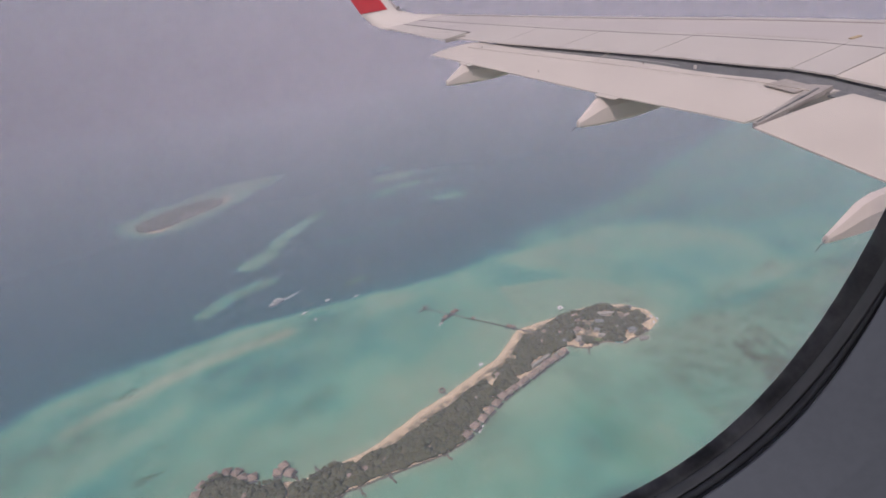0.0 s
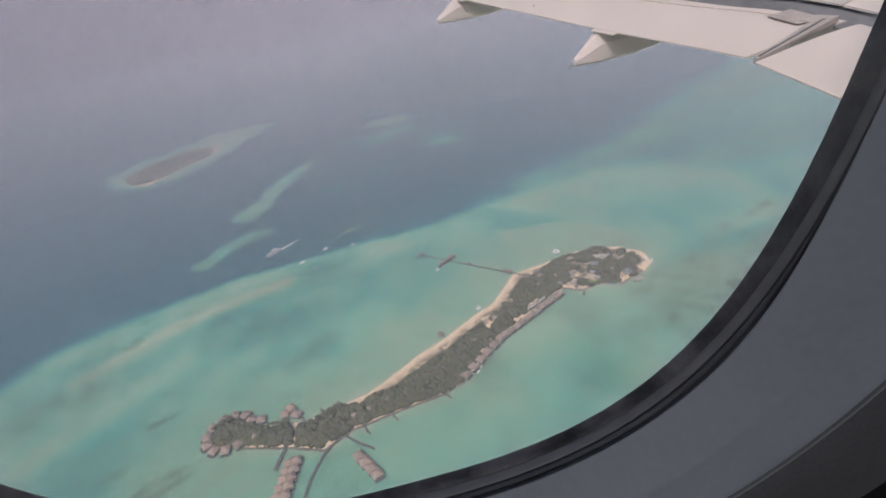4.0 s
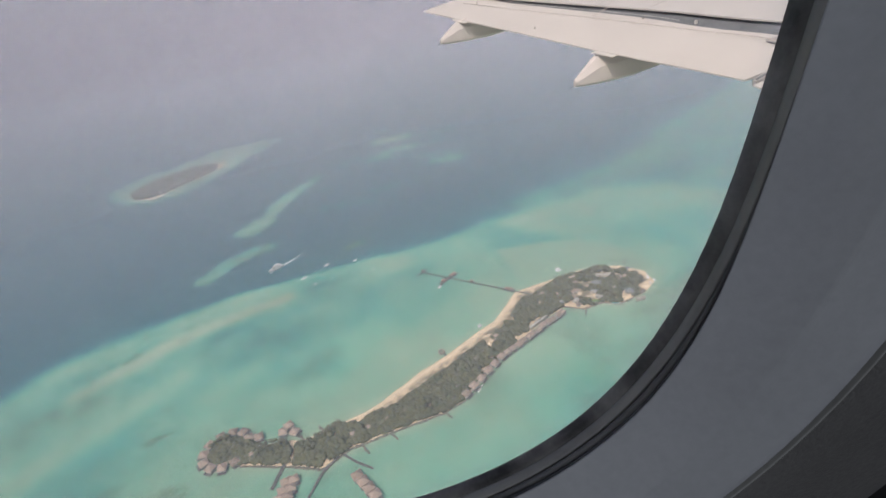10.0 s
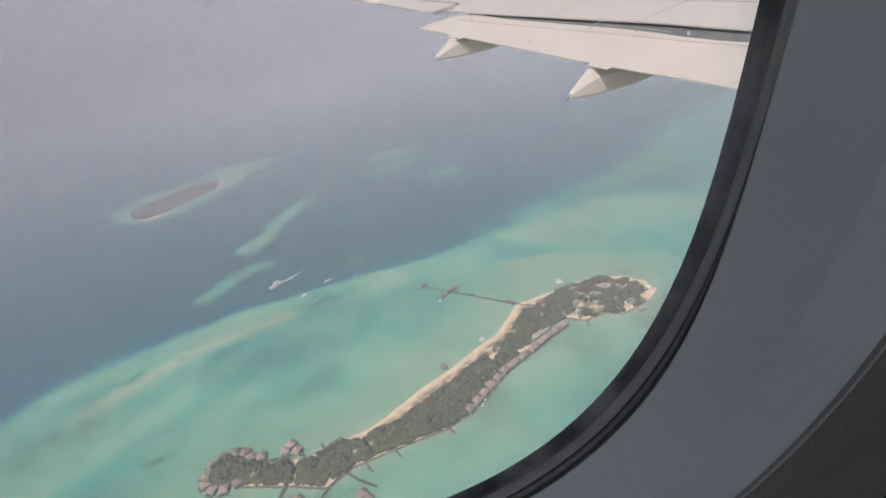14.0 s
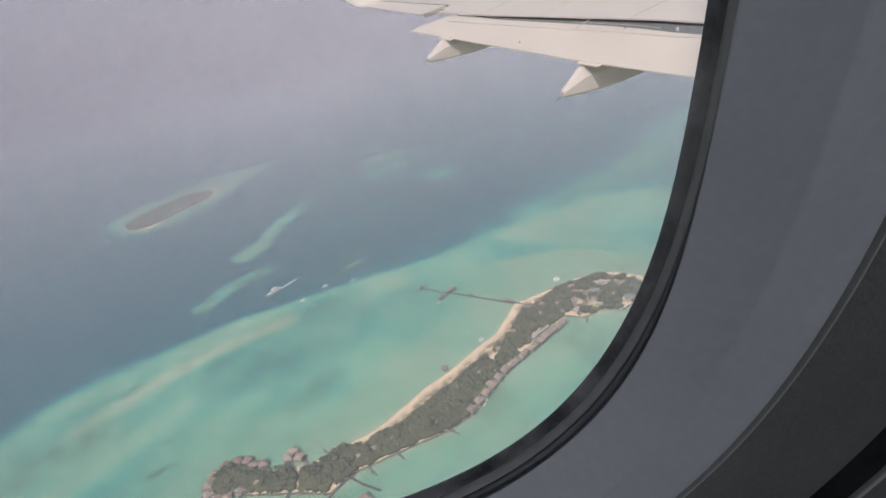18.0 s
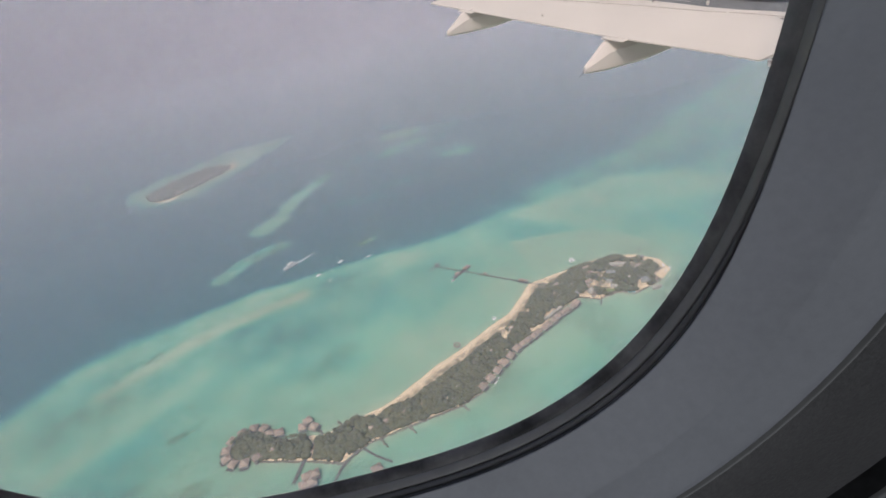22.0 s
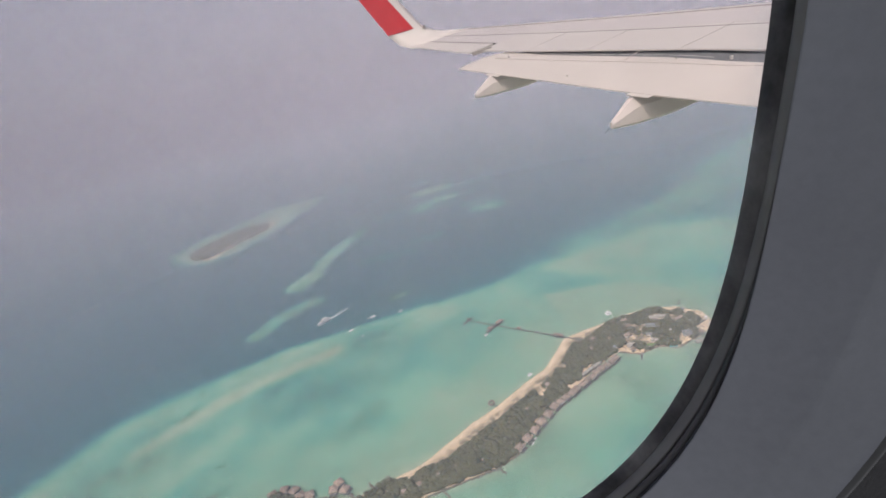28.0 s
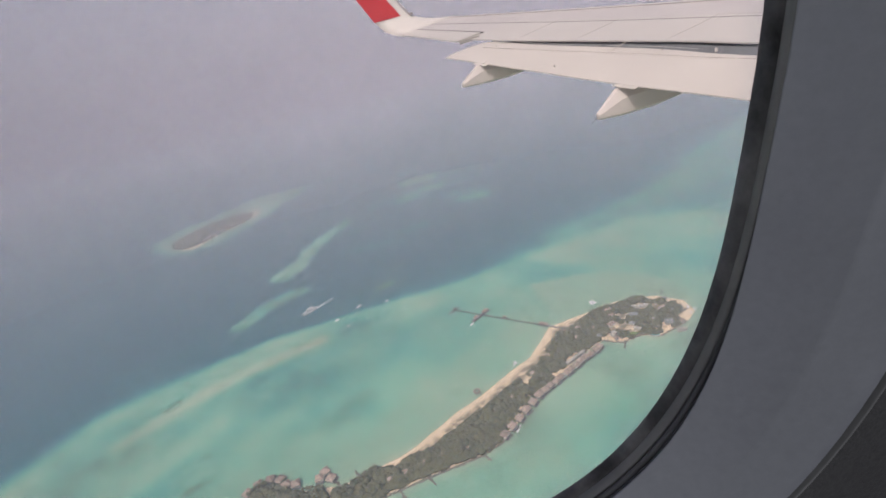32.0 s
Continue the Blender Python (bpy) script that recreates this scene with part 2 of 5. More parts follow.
    g = math_("MAXIMUM", g, math_("MULTIPLY", dots.outputs[0], 0.8), True)
    mix = n.new("ShaderNodeMix")
    mix.data_type = "RGBA"
    mix.inputs["B"].default_value = (0.105, 0.135, 0.082, 1)
    l.new(g, mix.inputs["Factor"])
    l.new(r.outputs["Color"], mix.inputs["A"])
    l.new(mix.outputs["Result"], b.inputs["Base Color"])
    u = n.new("ShaderNodeBump")
    u.inputs["Strength"].default_value, u.inputs["Distance"].default_value = 0.05, 1.2
    l.new(math_("ADD", tex(0.09, 3, 0.5), math_("MULTIPLY", tex(0.02, 3), 1.5)), u.inputs["Height"])
    l.new(u.outputs[0], b.inputs["Normal"])
    return m


SEA = water()


def haze():
    """Painted distance haze: cover and tint rise with height, thin at the foot, nearly closed over the horizon."""
    m, n, l = nodes_of("painted_haze")
    n.remove(n["Principled BSDF"])
    out = n["Material Output"]
    co = n.new("ShaderNodeTexCoord")
    sep = n.new("ShaderNodeSeparateXYZ")
    l.new(co.outputs["Object"], sep.inputs[0])
    t = n.new("ShaderNodeTexNoise")
    t.inputs["Scale"].default_value, t.inputs["Detail"].default_value = 0.008, 3
    l.new(co.outputs["Object"], t.inputs["Vector"])
    k = n.new("ShaderNodeMath")
    k.operation = "MULTIPLY_ADD"
    k.inputs[1].default_value, k.inputs[2].default_value = 26.0, -213.0
    l.new(t.outputs["Fac"], k.inputs[0])
    a = n.new("ShaderNodeMath")
    l.new(sep.outputs["Z"], a.inputs[0])
    l.new(k.outputs[0], a.inputs[1])
    def op(kind, x, y=None):
        q = n.new("ShaderNodeMath")
        q.operation = kind
        for i, v in enumerate((x, y)):
            if v is None:
                continue
            if isinstance(v, (int, float)):
                q.inputs[i].default_value = v
            else:
                l.new(v, q.inputs[i])
        return q.outputs[0]

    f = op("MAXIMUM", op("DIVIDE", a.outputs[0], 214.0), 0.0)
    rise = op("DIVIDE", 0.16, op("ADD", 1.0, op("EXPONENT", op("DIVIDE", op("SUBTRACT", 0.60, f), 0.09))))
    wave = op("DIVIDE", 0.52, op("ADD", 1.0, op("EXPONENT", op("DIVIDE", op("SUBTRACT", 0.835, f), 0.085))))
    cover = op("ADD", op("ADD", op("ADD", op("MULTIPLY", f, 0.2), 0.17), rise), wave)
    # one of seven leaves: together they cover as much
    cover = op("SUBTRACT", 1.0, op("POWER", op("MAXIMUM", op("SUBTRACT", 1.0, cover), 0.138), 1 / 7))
    # haze colour painted by height: bluer low down, pale lavender at the top
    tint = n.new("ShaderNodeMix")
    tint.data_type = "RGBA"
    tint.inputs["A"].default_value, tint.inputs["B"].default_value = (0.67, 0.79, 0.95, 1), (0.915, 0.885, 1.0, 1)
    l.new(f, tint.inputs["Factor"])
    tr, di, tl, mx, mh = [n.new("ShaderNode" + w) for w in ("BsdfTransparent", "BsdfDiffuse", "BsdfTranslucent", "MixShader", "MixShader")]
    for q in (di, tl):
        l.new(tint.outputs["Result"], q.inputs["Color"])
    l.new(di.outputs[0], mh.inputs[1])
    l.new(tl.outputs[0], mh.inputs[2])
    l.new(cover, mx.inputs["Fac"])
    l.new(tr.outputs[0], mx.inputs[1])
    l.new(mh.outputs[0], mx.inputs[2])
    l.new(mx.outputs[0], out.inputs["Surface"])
    return m


HAZE = haze()


# the window's half width, half height and roundness
WA, WB, WP = 0.1266, 0.1485, 2.668


def acrylic():
    """A worn acrylic pane: clear, with a thin film of scratches and dust that scatters daylight and stands in for part
    of the haze.
    """
    m, n, l = nodes_of("worn_acrylic")
    n.remove(n["Principled BSDF"])
    tr, tl, gl, mx, m2 = [n.new("ShaderNode" + w) for w in ("BsdfTransparent", "BsdfTranslucent", "BsdfGlossy", "MixShader", "MixShader")]
    tl.inputs["Color"].default_value = (0.9, 0.88, 0.92, 1)
    gl.inputs["Roughness"].default_value = 0.25
    co = n.new("ShaderNodeTexCoord")
    t = n.new("ShaderNodeTexNoise")
    t.inputs["Scale"].default_value, t.inputs["Detail"].default_value = 22.0, 5
    l.new(co.outputs["Object"], t.inputs["Vector"])
    # even film over the pane, tuned to add a haze veil outside
    r = n.new("ShaderNodeMapRange")
    r.inputs["To Min"].default_value, r.inputs["To Max"].default_value = 0.05, 0.08
    l.new(t.outputs["Fac"], r.inputs["Value"])
    fr = n.new("ShaderNodeFresnel")
    fr.inputs["IOR"].default_value = 1.12
    # frosted towards the rim, by the window's rounded outline
    xyz = n.new("ShaderNodeSeparateXYZ")
    l.new(co.outputs["Object"], xyz.inputs[0])
    powers = []
    for axis, half in (("X", WA), ("Z", WB)):
        u = [n.new("ShaderNodeMath") for _ in range(3)]
        u[0].operation, u[0].inputs[1].default_value = "DIVIDE", half
        u[1].operation = "ABSOLUTE"
        u[2].operation, u[2].inputs[1].default_value = "POWER", WP
        l.new(xyz.outputs[axis], u[0].inputs[0])
        l.new(u[0].outputs[0], u[1].inputs[0])
        l.new(u[1].outputs[0], u[2].inputs[0])
        powers.append(u[2])
    outline = n.new("ShaderNodeMath")
    l.new(powers[0].outputs[0], outline.inputs[0])
    l.new(powers[1].outputs[0], outline.inputs[1])
    rim = n.new("ShaderNodeMapRange")
    rim.inputs["From Min"].default_value, rim.inputs["From Max"].default_value = 0.78, 1.0
    l.new(outline.outputs[0], rim.inputs["Value"])
    k = [n.new("ShaderNodeMath") for _ in range(2)]
    k[0].operation, k[0].inputs[1].default_value = "POWER", 2.0
    k[1].operation, k[1].inputs[1].default_value = "MULTIPLY_ADD", 0.15
    l.new(rim.outputs[0], k[0].inputs[0])
    l.new(k[0].outputs[0], k[1].inputs[0])
    l.new(r.outputs[0], k[1].inputs[2])
    l.new(k[1].outputs[0], mx.inputs["Fac"])
    l.new(tr.outputs[0], mx.inputs[1])
    l.new(tl.outputs[0], mx.inputs[2])
    l.new(fr.outputs[0], m2.inputs["Fac"])
    l.new(mx.outputs[0], m2.inputs[1])
    l.new(gl.outputs[0], m2.inputs[2])
    l.new(m2.outputs[0], n["Material Output"].inputs["Surface"])
    return m


ACRYLIC = acrylic()


# ---- mesh helpers ----
def part(name, bm, material, parent=None, label="", smooth=False, at=None):
    """Links a bmesh as one mesh object, under a thing or a part."""
    me = bpy.data.meshes.new(name)
    bm.to_mesh(me)
    bm.free()
    if smooth:
        me.polygons.foreach_set("use_smooth", [True] * len(me.polygons))
    me.materials.append(material)
    ob = new(name, me)
    if at is not None:
        ob.matrix_basis = at
    ob.parent = parent
    if label:
        tagged(ob, label)
    return ob


def thing(name, m, label, category, group="", kind=""):
    return tagged(new_at(name, m), label, category, group, kind)


def new_at(name, m):
    ob = new(name)
    ob.matrix_basis = m
    ob.empty_display_size = 0.1
    return ob


def loft(sections, caps=True, closed=True, bm=None):
    """Skins a row of equally long point loops."""
    bm = bm or bmesh.new()
    rings = [[bm.verts.new(p) for p in s] for s in sections]
    k = len(sections[0])
    for a, b in zip(rings, rings[1:]):
        for i in range(k if closed else k - 1):
            j = (i + 1) % k
            bm.faces.new((a[i], a[j], b[j], b[i]))
    if caps and closed:
        bm.faces.new(list(reversed(rings[0])))
        bm.faces.new(rings[-1])
    bmesh.ops.recalc_face_normals(bm, faces=bm.faces)
    return bm


def box(x0, y0, z0, x1, y1, z1, bevel=0.0, bm=None):
    own = bm is None
    b = bmesh.new()
    bmesh.ops.create_cube(b, size=1, matrix=Matrix.Translation(((x0 + x1) / 2, (y0 + y1) / 2, (z0 + z1) / 2)) @ Matrix.Diagonal((x1 - x0, y1 - y0, z1 - z0, 1)))
    if bevel:
        bmesh.ops.bevel(b, geom=list(b.edges), offset=bevel, segments=2, affect="EDGES")
    if own:
        return b
    add(bm, b)
    return bm


def add(bm, other, m=None):
    """Copies other into bm and frees it."""
    me = bpy.data.meshes.new("tmp")
    other.to_mesh(me)
    other.free()
    if m is not None:
        me.transform(m)
    bm.from_mesh(me)
    bpy.data.meshes.remove(me)
    return bm


def tube(points, r, sides=8, bm=None, taper=1.0):
    """A round bar along points."""
    pts = [Vector(p) for p in points]
    secs = []
    for i, p in enumerate(pts):
        d = (pts[min(i + 1, len(pts) - 1)] - pts[max(i - 1, 0)]).normalized()
        u = d.orthogonal().normalized()
        v = d.cross(u)
        k = r * (1 + (taper - 1) * i / max(1, len(pts) - 1))
        secs.append([p + (u * math.cos(a) + v * math.sin(a)) * k for a in (2 * math.pi * j / sides for j in range(sides))])
    return loft(secs, bm=bm)


# ---- sea bed plan: signed distances, in metres ----
def polygon(X, Y, pts):
    """Signed distance to a closed outline, negative inside."""
    d = np.full(X.shape, 1e9)
    inside = np.zeros(X.shape, bool)
    for (x0, y0), (x1, y1) in zip(pts, pts[1:] + pts[:1]):
        ex, ey = x1 - x0, y1 - y0
        wx, wy = X - x0, Y - y0
        t = np.clip((wx * ex + wy * ey) / (ex * ex + ey * ey), 0, 1)
        d = np.minimum(d, np.hypot(wx - ex * t, wy - ey * t))
        c = (y0 > Y) != (y1 > Y)
        with np.errstate(divide="ignore", invalid="ignore"):
            inside ^= c & (X < ex * (Y - y0) / (ey if ey else 1e-9) + x0)
    return np.where(inside, -d, d)


def line(X, Y, pts):
    """Distance to an open line."""
    d = np.full(X.shape, 1e9)
    for (x0, y0), (x1, y1) in zip(pts, pts[1:]):
        ex, ey = x1 - x0, y1 - y0
        t = np.clip(((X - x0) * ex + (Y - y0) * ey) / (ex * ex + ey * ey), 0, 1)
        d = np.minimum(d, np.hypot(X - x0 - ex * t, Y - y0 - ey * t))
    return d


def oval(X, Y, cx, cy, rx, ry, turn=0.0):
    """Roughly the signed distance to an ellipse."""
    c, s = math.cos(radians(turn)), math.sin(radians(turn))
    u, v = ((X - cx) * c + (Y - cy) * s) / rx, (-(X - cx) * s + (Y - cy) * c) / ry
    return (np.hypot(u, v) - 1) * min(rx, ry)


_table = np.random.RandomState(7).rand(256, 256)


def rough(X, Y, size, octaves=4):
    """Smooth value noise about 0, +-1."""
    out, amp, tot = np.zeros(X.shape), 1.0, 0.0
    for o in range(octaves):
        u, v = X / size + 31.7 * o, Y / size + 17.3 * o
        iu, iv = np.floor(u).astype(int), np.floor(v).astype(int)
        fu, fv = u - iu, v - iv
        fu, fv = fu * fu * (3 - 2 * fu), fv * fv * (3 - 2 * fv)
        a = _table[iu % 256, iv % 256] * (1 - fu) + _table[(iu + 1) % 256, iv % 256] * fu
        b = _table[iu % 256, (iv + 1) % 256] * (1 - fu) + _table[(iu + 1) % 256, (iv + 1) % 256] * fu
        out += amp * (2 * (a * (1 - fv) + b * fv) - 1)
        tot += amp
        amp, size = amp * 0.5, size * 0.5
    return out / tot


def step(d, width):
    """1 where d is below 0, falling to 0 over width."""
    t = np.clip(d / width, 0, 1)
    return 1 - t * t * (3 - 2 * t)


MAIN_REEF = [(-660, 240), (-638, 400), (-622, 590), (-560, 680), (-430, 738), (-260, 782), (-120, 790), (0, 784), (110, 790), (200, 818), (290, 868), (420, 925), (540, 955), (650, 1005),
             (780, 1100), (920, 1190), (1100, 1290), (1400, 1500), (2000, 1900), (2100, 900), (1700, -200), (900, -500), (0, -550), (-600, -300)]
EAST_BAR = [(215, 800), (317, 827), (445, 837), (569, 789), (633, 701), (635, 614), (612, 548), (578, 528), (508, 530), (438, 540), (385, 560), (370, 620), (300, 690)]
TIP_SHOAL = [(180, 700), (296, 676), (343, 635), (370, 577), (371, 525), (344, 492), (309, 486), (250, 560), (180, 600)]
ISLAND = [(-232, 397), (-250, 401), (-262, 416), (-260, 433), (-244, 442), (-227, 438), (-215, 424), (-200, 414), (-174, 408), (-155, 403), (-132, 408), (-84, 418), (-63, 427), (-12, 456), (28, 474), (74, 500), (105, 514),
          (138, 546), (156, 568), (186, 571), (242, 578), (293, 580), (328, 563), (350, 534), (345, 504), (322, 488), (299, 482), (273, 476), (257, 489), (226, 486), (205, 502),
          (167, 488), (125, 462), (86, 438), (41, 403), (30, 392), (2, 382), (-59, 377), (-103, 372), (-135, 357), (-165, 372), (-222, 393)]
FAR_ISLAND = [(-712, 1588), (-690, 1540), (-650, 1502), (-612, 1490), (-588, 1530), (-548, 1582), (-498, 1632), (-452, 1700), (-446, 1762), (-486, 1778), (-556, 1768), (-630, 1722), (-690, 1652)]
FAR_WOOD = [(-712, 1590), (-689, 1543), (-656, 1510), (-626, 1508), (-588, 1534), (-548, 1584), (-499, 1634), (-466, 1684), (-472, 1734), (-506, 1770), (-564, 1768), (-634, 1722), (-692, 1654)]
FAR_SHOAL = [(-800, 1640), (-700, 1490), (-620, 1440), (-530, 1480), (-430, 1640), (-330, 1830), (-270, 1990), (-360, 2010), (-520, 1960), (-660, 1830), (-770, 1720)]


def bottom(X, Y):
    """Depth of the water, growth on the bottom, and how thickly coral heads are strewn."""
    n1, n2, n3 = rough(X, Y, 160), rough(X + 900, Y, 48, 2), rough(X, Y + 700, 420)
    n4 = rough(X + 400, Y - 900, 22, 3)
    deep = 38 + 8 * n3
    growth = np.zeros(X.shape)
    # the large reef flat, steep-edged in the west, ragged in the east
    ragged = np.clip((X - 150) / 250, 0, 1)
    d = polygon(X, Y, MAIN_REEF) + (2 + 12 * ragged) * n2 + (4 + 16 * ragged) * n1
    east = np.clip((X - 120) / 120, 0, 1)
    inner = 2.15 - 0.6 * np.clip((X + 500) / 400, 0, 1) + (0.5 * n1 + 0.3 * n2) * (1 - 0.4 * east) + 0.75 * east * np.clip((Y - 560) / 80, 0, 1)
    inner = inner - 0.75 * np.exp(-((d + 30) / 26) ** 2) * np.clip((-60 - X) / 200, 0, 1)
    # deeper pools in the flat, and the broad dark patch behind its edge
    patch = step(oval(X, Y, -168, 664, 108, 78, 20) + 16 * n1 + 10 * n2, 46)
    inner += 1.0 * patch
    inner += 1.3 * step(oval(X, Y, -300, 455, 120, 48, 18) + 34 * n1, 60) + 0.7 * step(oval(X, Y, -60, 330, 150, 40, 8) + 26 * n1, 50)
    inner += 0.9 * step(oval(X, Y, 640, 930, 250, 80, 30) + 40 * n1, 120) + 0.6 * step(oval(X, Y, 760, 800, 150, 70, 10) + 40 * n1, 90)
    # sand ridges on the flat
    inner = inner - (inner - 0.4) * step(line(X, Y, [(-470, 598), (-376, 662), (-289, 696), (-190, 724)]) - 4 + 6 * n2, 30)
    for a, b, k in (((-470, 470), (-330, 580), 0.8), ((-380, 440), (-210, 570), 0.6), ((-240, 520), (-90, 640), 0.4), ((-200, 700), (60, 742), 0.5)):
        inner -= k * step(line(X, Y, [a, b]) - 5 + 9 * n2, 30)
    lobe = polygon(X, Y, EAST_BAR) + 7 * n1
    inner = inner - (inner - 1.05) * step(lobe + 4, 30) * 0.85 - 0.3 * np.exp(-((lobe + 24) / 20) ** 2)
    inner += 0.8 * step(oval(X, Y, 455, 612, 110, 40, 5) + 14 * n1, 60)
    tip = polygon(X, Y, TIP_SHOAL) + 4 * n2
    inner = inner - (inner - 0.6) * step(tip + 2, 14) * 0.9
    inner += 1.2 * step(oval(X, Y, 412, 585, 36, 55, 10) + 8 * n2, 40)
    inner += 1.9 * step(line(X, Y, [(345, 493), (430, 500), (501, 500), (572, 511), (632, 522), (820, 535)]) - 7 + 4 * n2, 14)
    # grown-over flats south and east of the resort island
    flat = step(line(X, Y, [(330, 476), (430, 489), (501, 488), (572, 499), (660, 512), (900, 520)]) * np.sign(Y - (478 + 0.085 * (X - 330))), 40) * step(300 - X, 40)
    growth = np.maximum(growth, 0.62 * flat)
    inner = inner - (inner - 1.0) * flat * 0.7
    for a, b, w in (((407, 420), (391, 345), 6), ((438, 430), (413, 300), 10)):
        growth = np.maximum(growth, 1.15 * step(line(X, Y, [a, b]) - w + 5 * n2, 10))
    for cx, cy, rx, ry, turn, k in ((673, 960, 130, 50, 30, 0.42), (800, 790, 110, 36, 15, 0.4), (1085, 1165, 200, 60, 30, 0.4), (700, 505, 70, 26, 0, 0.5), (480, 880, 90, 26, 20, 0.3)):
        growth = np.maximum(growth, k * step(oval(X, Y, cx, cy, rx, ry, turn) + 26 * n1 + 10 * n2, 50))
    for cx, cy, rx, ry in ((-300, 378, 26, 12), (-363, 408, 14, 7), (-364, 350, 18, 6), (-330, 470, 12, 5), (575, 560, 22, 5), (480, 535, 16, 4)):
        growth = np.maximum(growth, 0.8 * step(oval(X, Y, cx, cy, rx, ry, 20) + 6 * n2 + 4 * n4, 8))
    growth = np.maximum(growth, 0.42 * patch * (0.75 + 0.5 * n2))
    growth = np.maximum(growth, 0.45 * step(oval(X, Y, -150, 520, 24, 14, 25) + 9 * n2 + 5 * n4, 22))
    # the brown corner of the flat, with coral heads strewn inwards from it
    corner = step(X + 452 - 0.25 * (Y - 480) + 46 * n1, 90) * step(Y - 560 + 30 * n1, 110)
    growth = np.maximum(growth, np.clip(corner * (0.36 + 0.4 * n2), 0, 0.6))
    inner = inner - (inner - 1.0) * corner * 0.6
    on_flat = step(d + 10, 8)
    heads = on_flat * np.maximum(step(X + 310 + 70 * n1, 150) * (0.8 + 0.5 * n2), 0.5 * step(np.abs(d + 26) - 18, 16) * step(X + 60, 220))
    heads = np.maximum(heads, on_flat * (0.28 + 0.3 * n1) * step(X - 60, 200))
    growth = np.maximum(growth, 0.35 * step(oval(X, Y, -330, 380, 150, 60, 0) + 30 * n1, 60))
    growth = np.maximum(growth, 0.28 * np.clip(n1 * 1.8 + 0.2, 0, 1) * np.clip((X + 300) / 300, 0, 1))
    growth = np.maximum(growth, 0.26 * on_flat * np.clip(rough(X + 250, Y - 120, 75, 4) * 1.7 + 0.12, 0, 1))
    # no growth on the unseen flat below the aircraft, which is kept pale
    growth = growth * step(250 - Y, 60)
    growth = np.maximum(growth, np.clip(0.42 * step(Y - 470 - 0.1 * X + 30 * n1, 60) * np.clip((X + 150) / 200, 0, 1) * (0.65 + 0.9 * n2), 0, 1))
    near = step(polygon(X, Y, ISLAND) - 30 + 30 * n1, 130)
    inner = inner - (inner - 0.6) * 0.75 * near
    growth = np.maximum(growth, near * np.clip(0.25 + 0.25 * n1 + 0.2 * n2, 0, 1))
    # unseen pale shallows, added to bounce light up onto the wing's underside
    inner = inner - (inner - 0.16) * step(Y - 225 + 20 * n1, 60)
    inner = np.maximum(inner, 0.14)
    # the slope outside the edge
    deep = deep - (deep - 5.5) * step(d - 4, 230) * (0.72 + 0.21 * np.clip((X + 250) / 200, 0, 1))
    wide = 25 + 48 * np.clip((X - 60) / 200, 0, 1) * np.clip((600 - X) / 200, 0, 1) + 40 * np.clip((-330 - X) / 120, 0, 1)
    s = step(d + 14 + 0.35 * (wide - 30), wide)
    depth = np.exp(np.log(deep) * (1 - s) + np.log(inner) * s)
    # the resort island's shallows
    di = polygon(X, Y, ISLAND)
    depth = depth - (depth - 0.25) * step(di, 16) * 0.9
    # long shoals in the channel: points along their backs, half width, depth
    for pts, w, dm in (([(-350, 862), (-318, 908), (-240, 948)], 11, 1.3), ([(-285, 1062), (-258, 1100)], 22, 0.6), ([(-262, 1090), (-232, 1190), (-170, 1300), (-132, 1350)], 10, 0.8),
                       ([(-60, 1405), (-10, 1450)], 9, 3.0), ([(-330, 2684), (-61, 2575), (180, 2560)], 16, 1.4)):
        s = 0.8 * step(line(X, Y, pts) - w + 9 * n2 + 5 * n1, 26)
        depth = np.minimum(depth, np.exp(np.log(deep) * (1 - s) + np.log(dm) * s))
        growth = np.maximum(growth, 0.75 * s * (w > 9) * (0.75 + 0.9 * n2 + 0.6 * n4))
    # far patches
    for cx, cy, rx, ry, turn, dm in ((76, 1760, 60, 22, 0, 1.1), (122, 1590, 62, 44, 0, 0.9), (255, 1560, 46, 18, 0, 1.1), (150, 1460, 60, 17, 0, 1.0), (222, 1262, 36, 15, 0, 1.6), (-232, 1930, 60, 26, 20, 1.6), (-224, 1762, 50, 14, 0, 2.0),
                                     (330, 1700, 40, 16, 0, 1.4), (60, 1400, 30, 14, -5, 1.8), (-74, 1087, 26, 8, -8, 7), (43, 1143, 24, 8, 0, 6), (196, 1330, 30, 12, -8, 3), (-120, 1237, 20, 10, -8, 8)):
        s = 0.86 * step(oval(X, Y, cx, cy, rx, ry, turn) + 16 * n2 + 8 * n1 + 12 * n4 + 2, 24)
        depth = np.minimum(depth, np.exp(np.log(deep) * (1 - s) + np.log(0.65 * dm) * s))
        growth = np.maximum(growth, 0.22 * s)
    s = step(oval(X, Y, -66, 858, 11, 4, 20) + 5 * n2, 7)
    depth = np.minimum(depth, np.exp(np.log(deep) * (1 - s) + np.log(1.2) * s))
    growth = np.maximum(growth, 0.9 * s)
    s = 0.9 * step(polygon(X, Y, FAR_SHOAL) + 26 * n2 + 20 * n1 + 24, 66)
    depth = np.minimum(depth, np.exp(np.log(deep) * (1 - s) + np.log(0.6) * s))
    growth = np.maximum(growth, np.clip(s * (0.34 + 0.4 * n2), 0, 1))
    depth = depth - (depth - 0.25) * step(polygon(X, Y, FAR_ISLAND), 25) * 0.9
    return np.maximum(depth, 0.15), np.clip(growth, 0, 1), np.clip(heads, 0, 1)


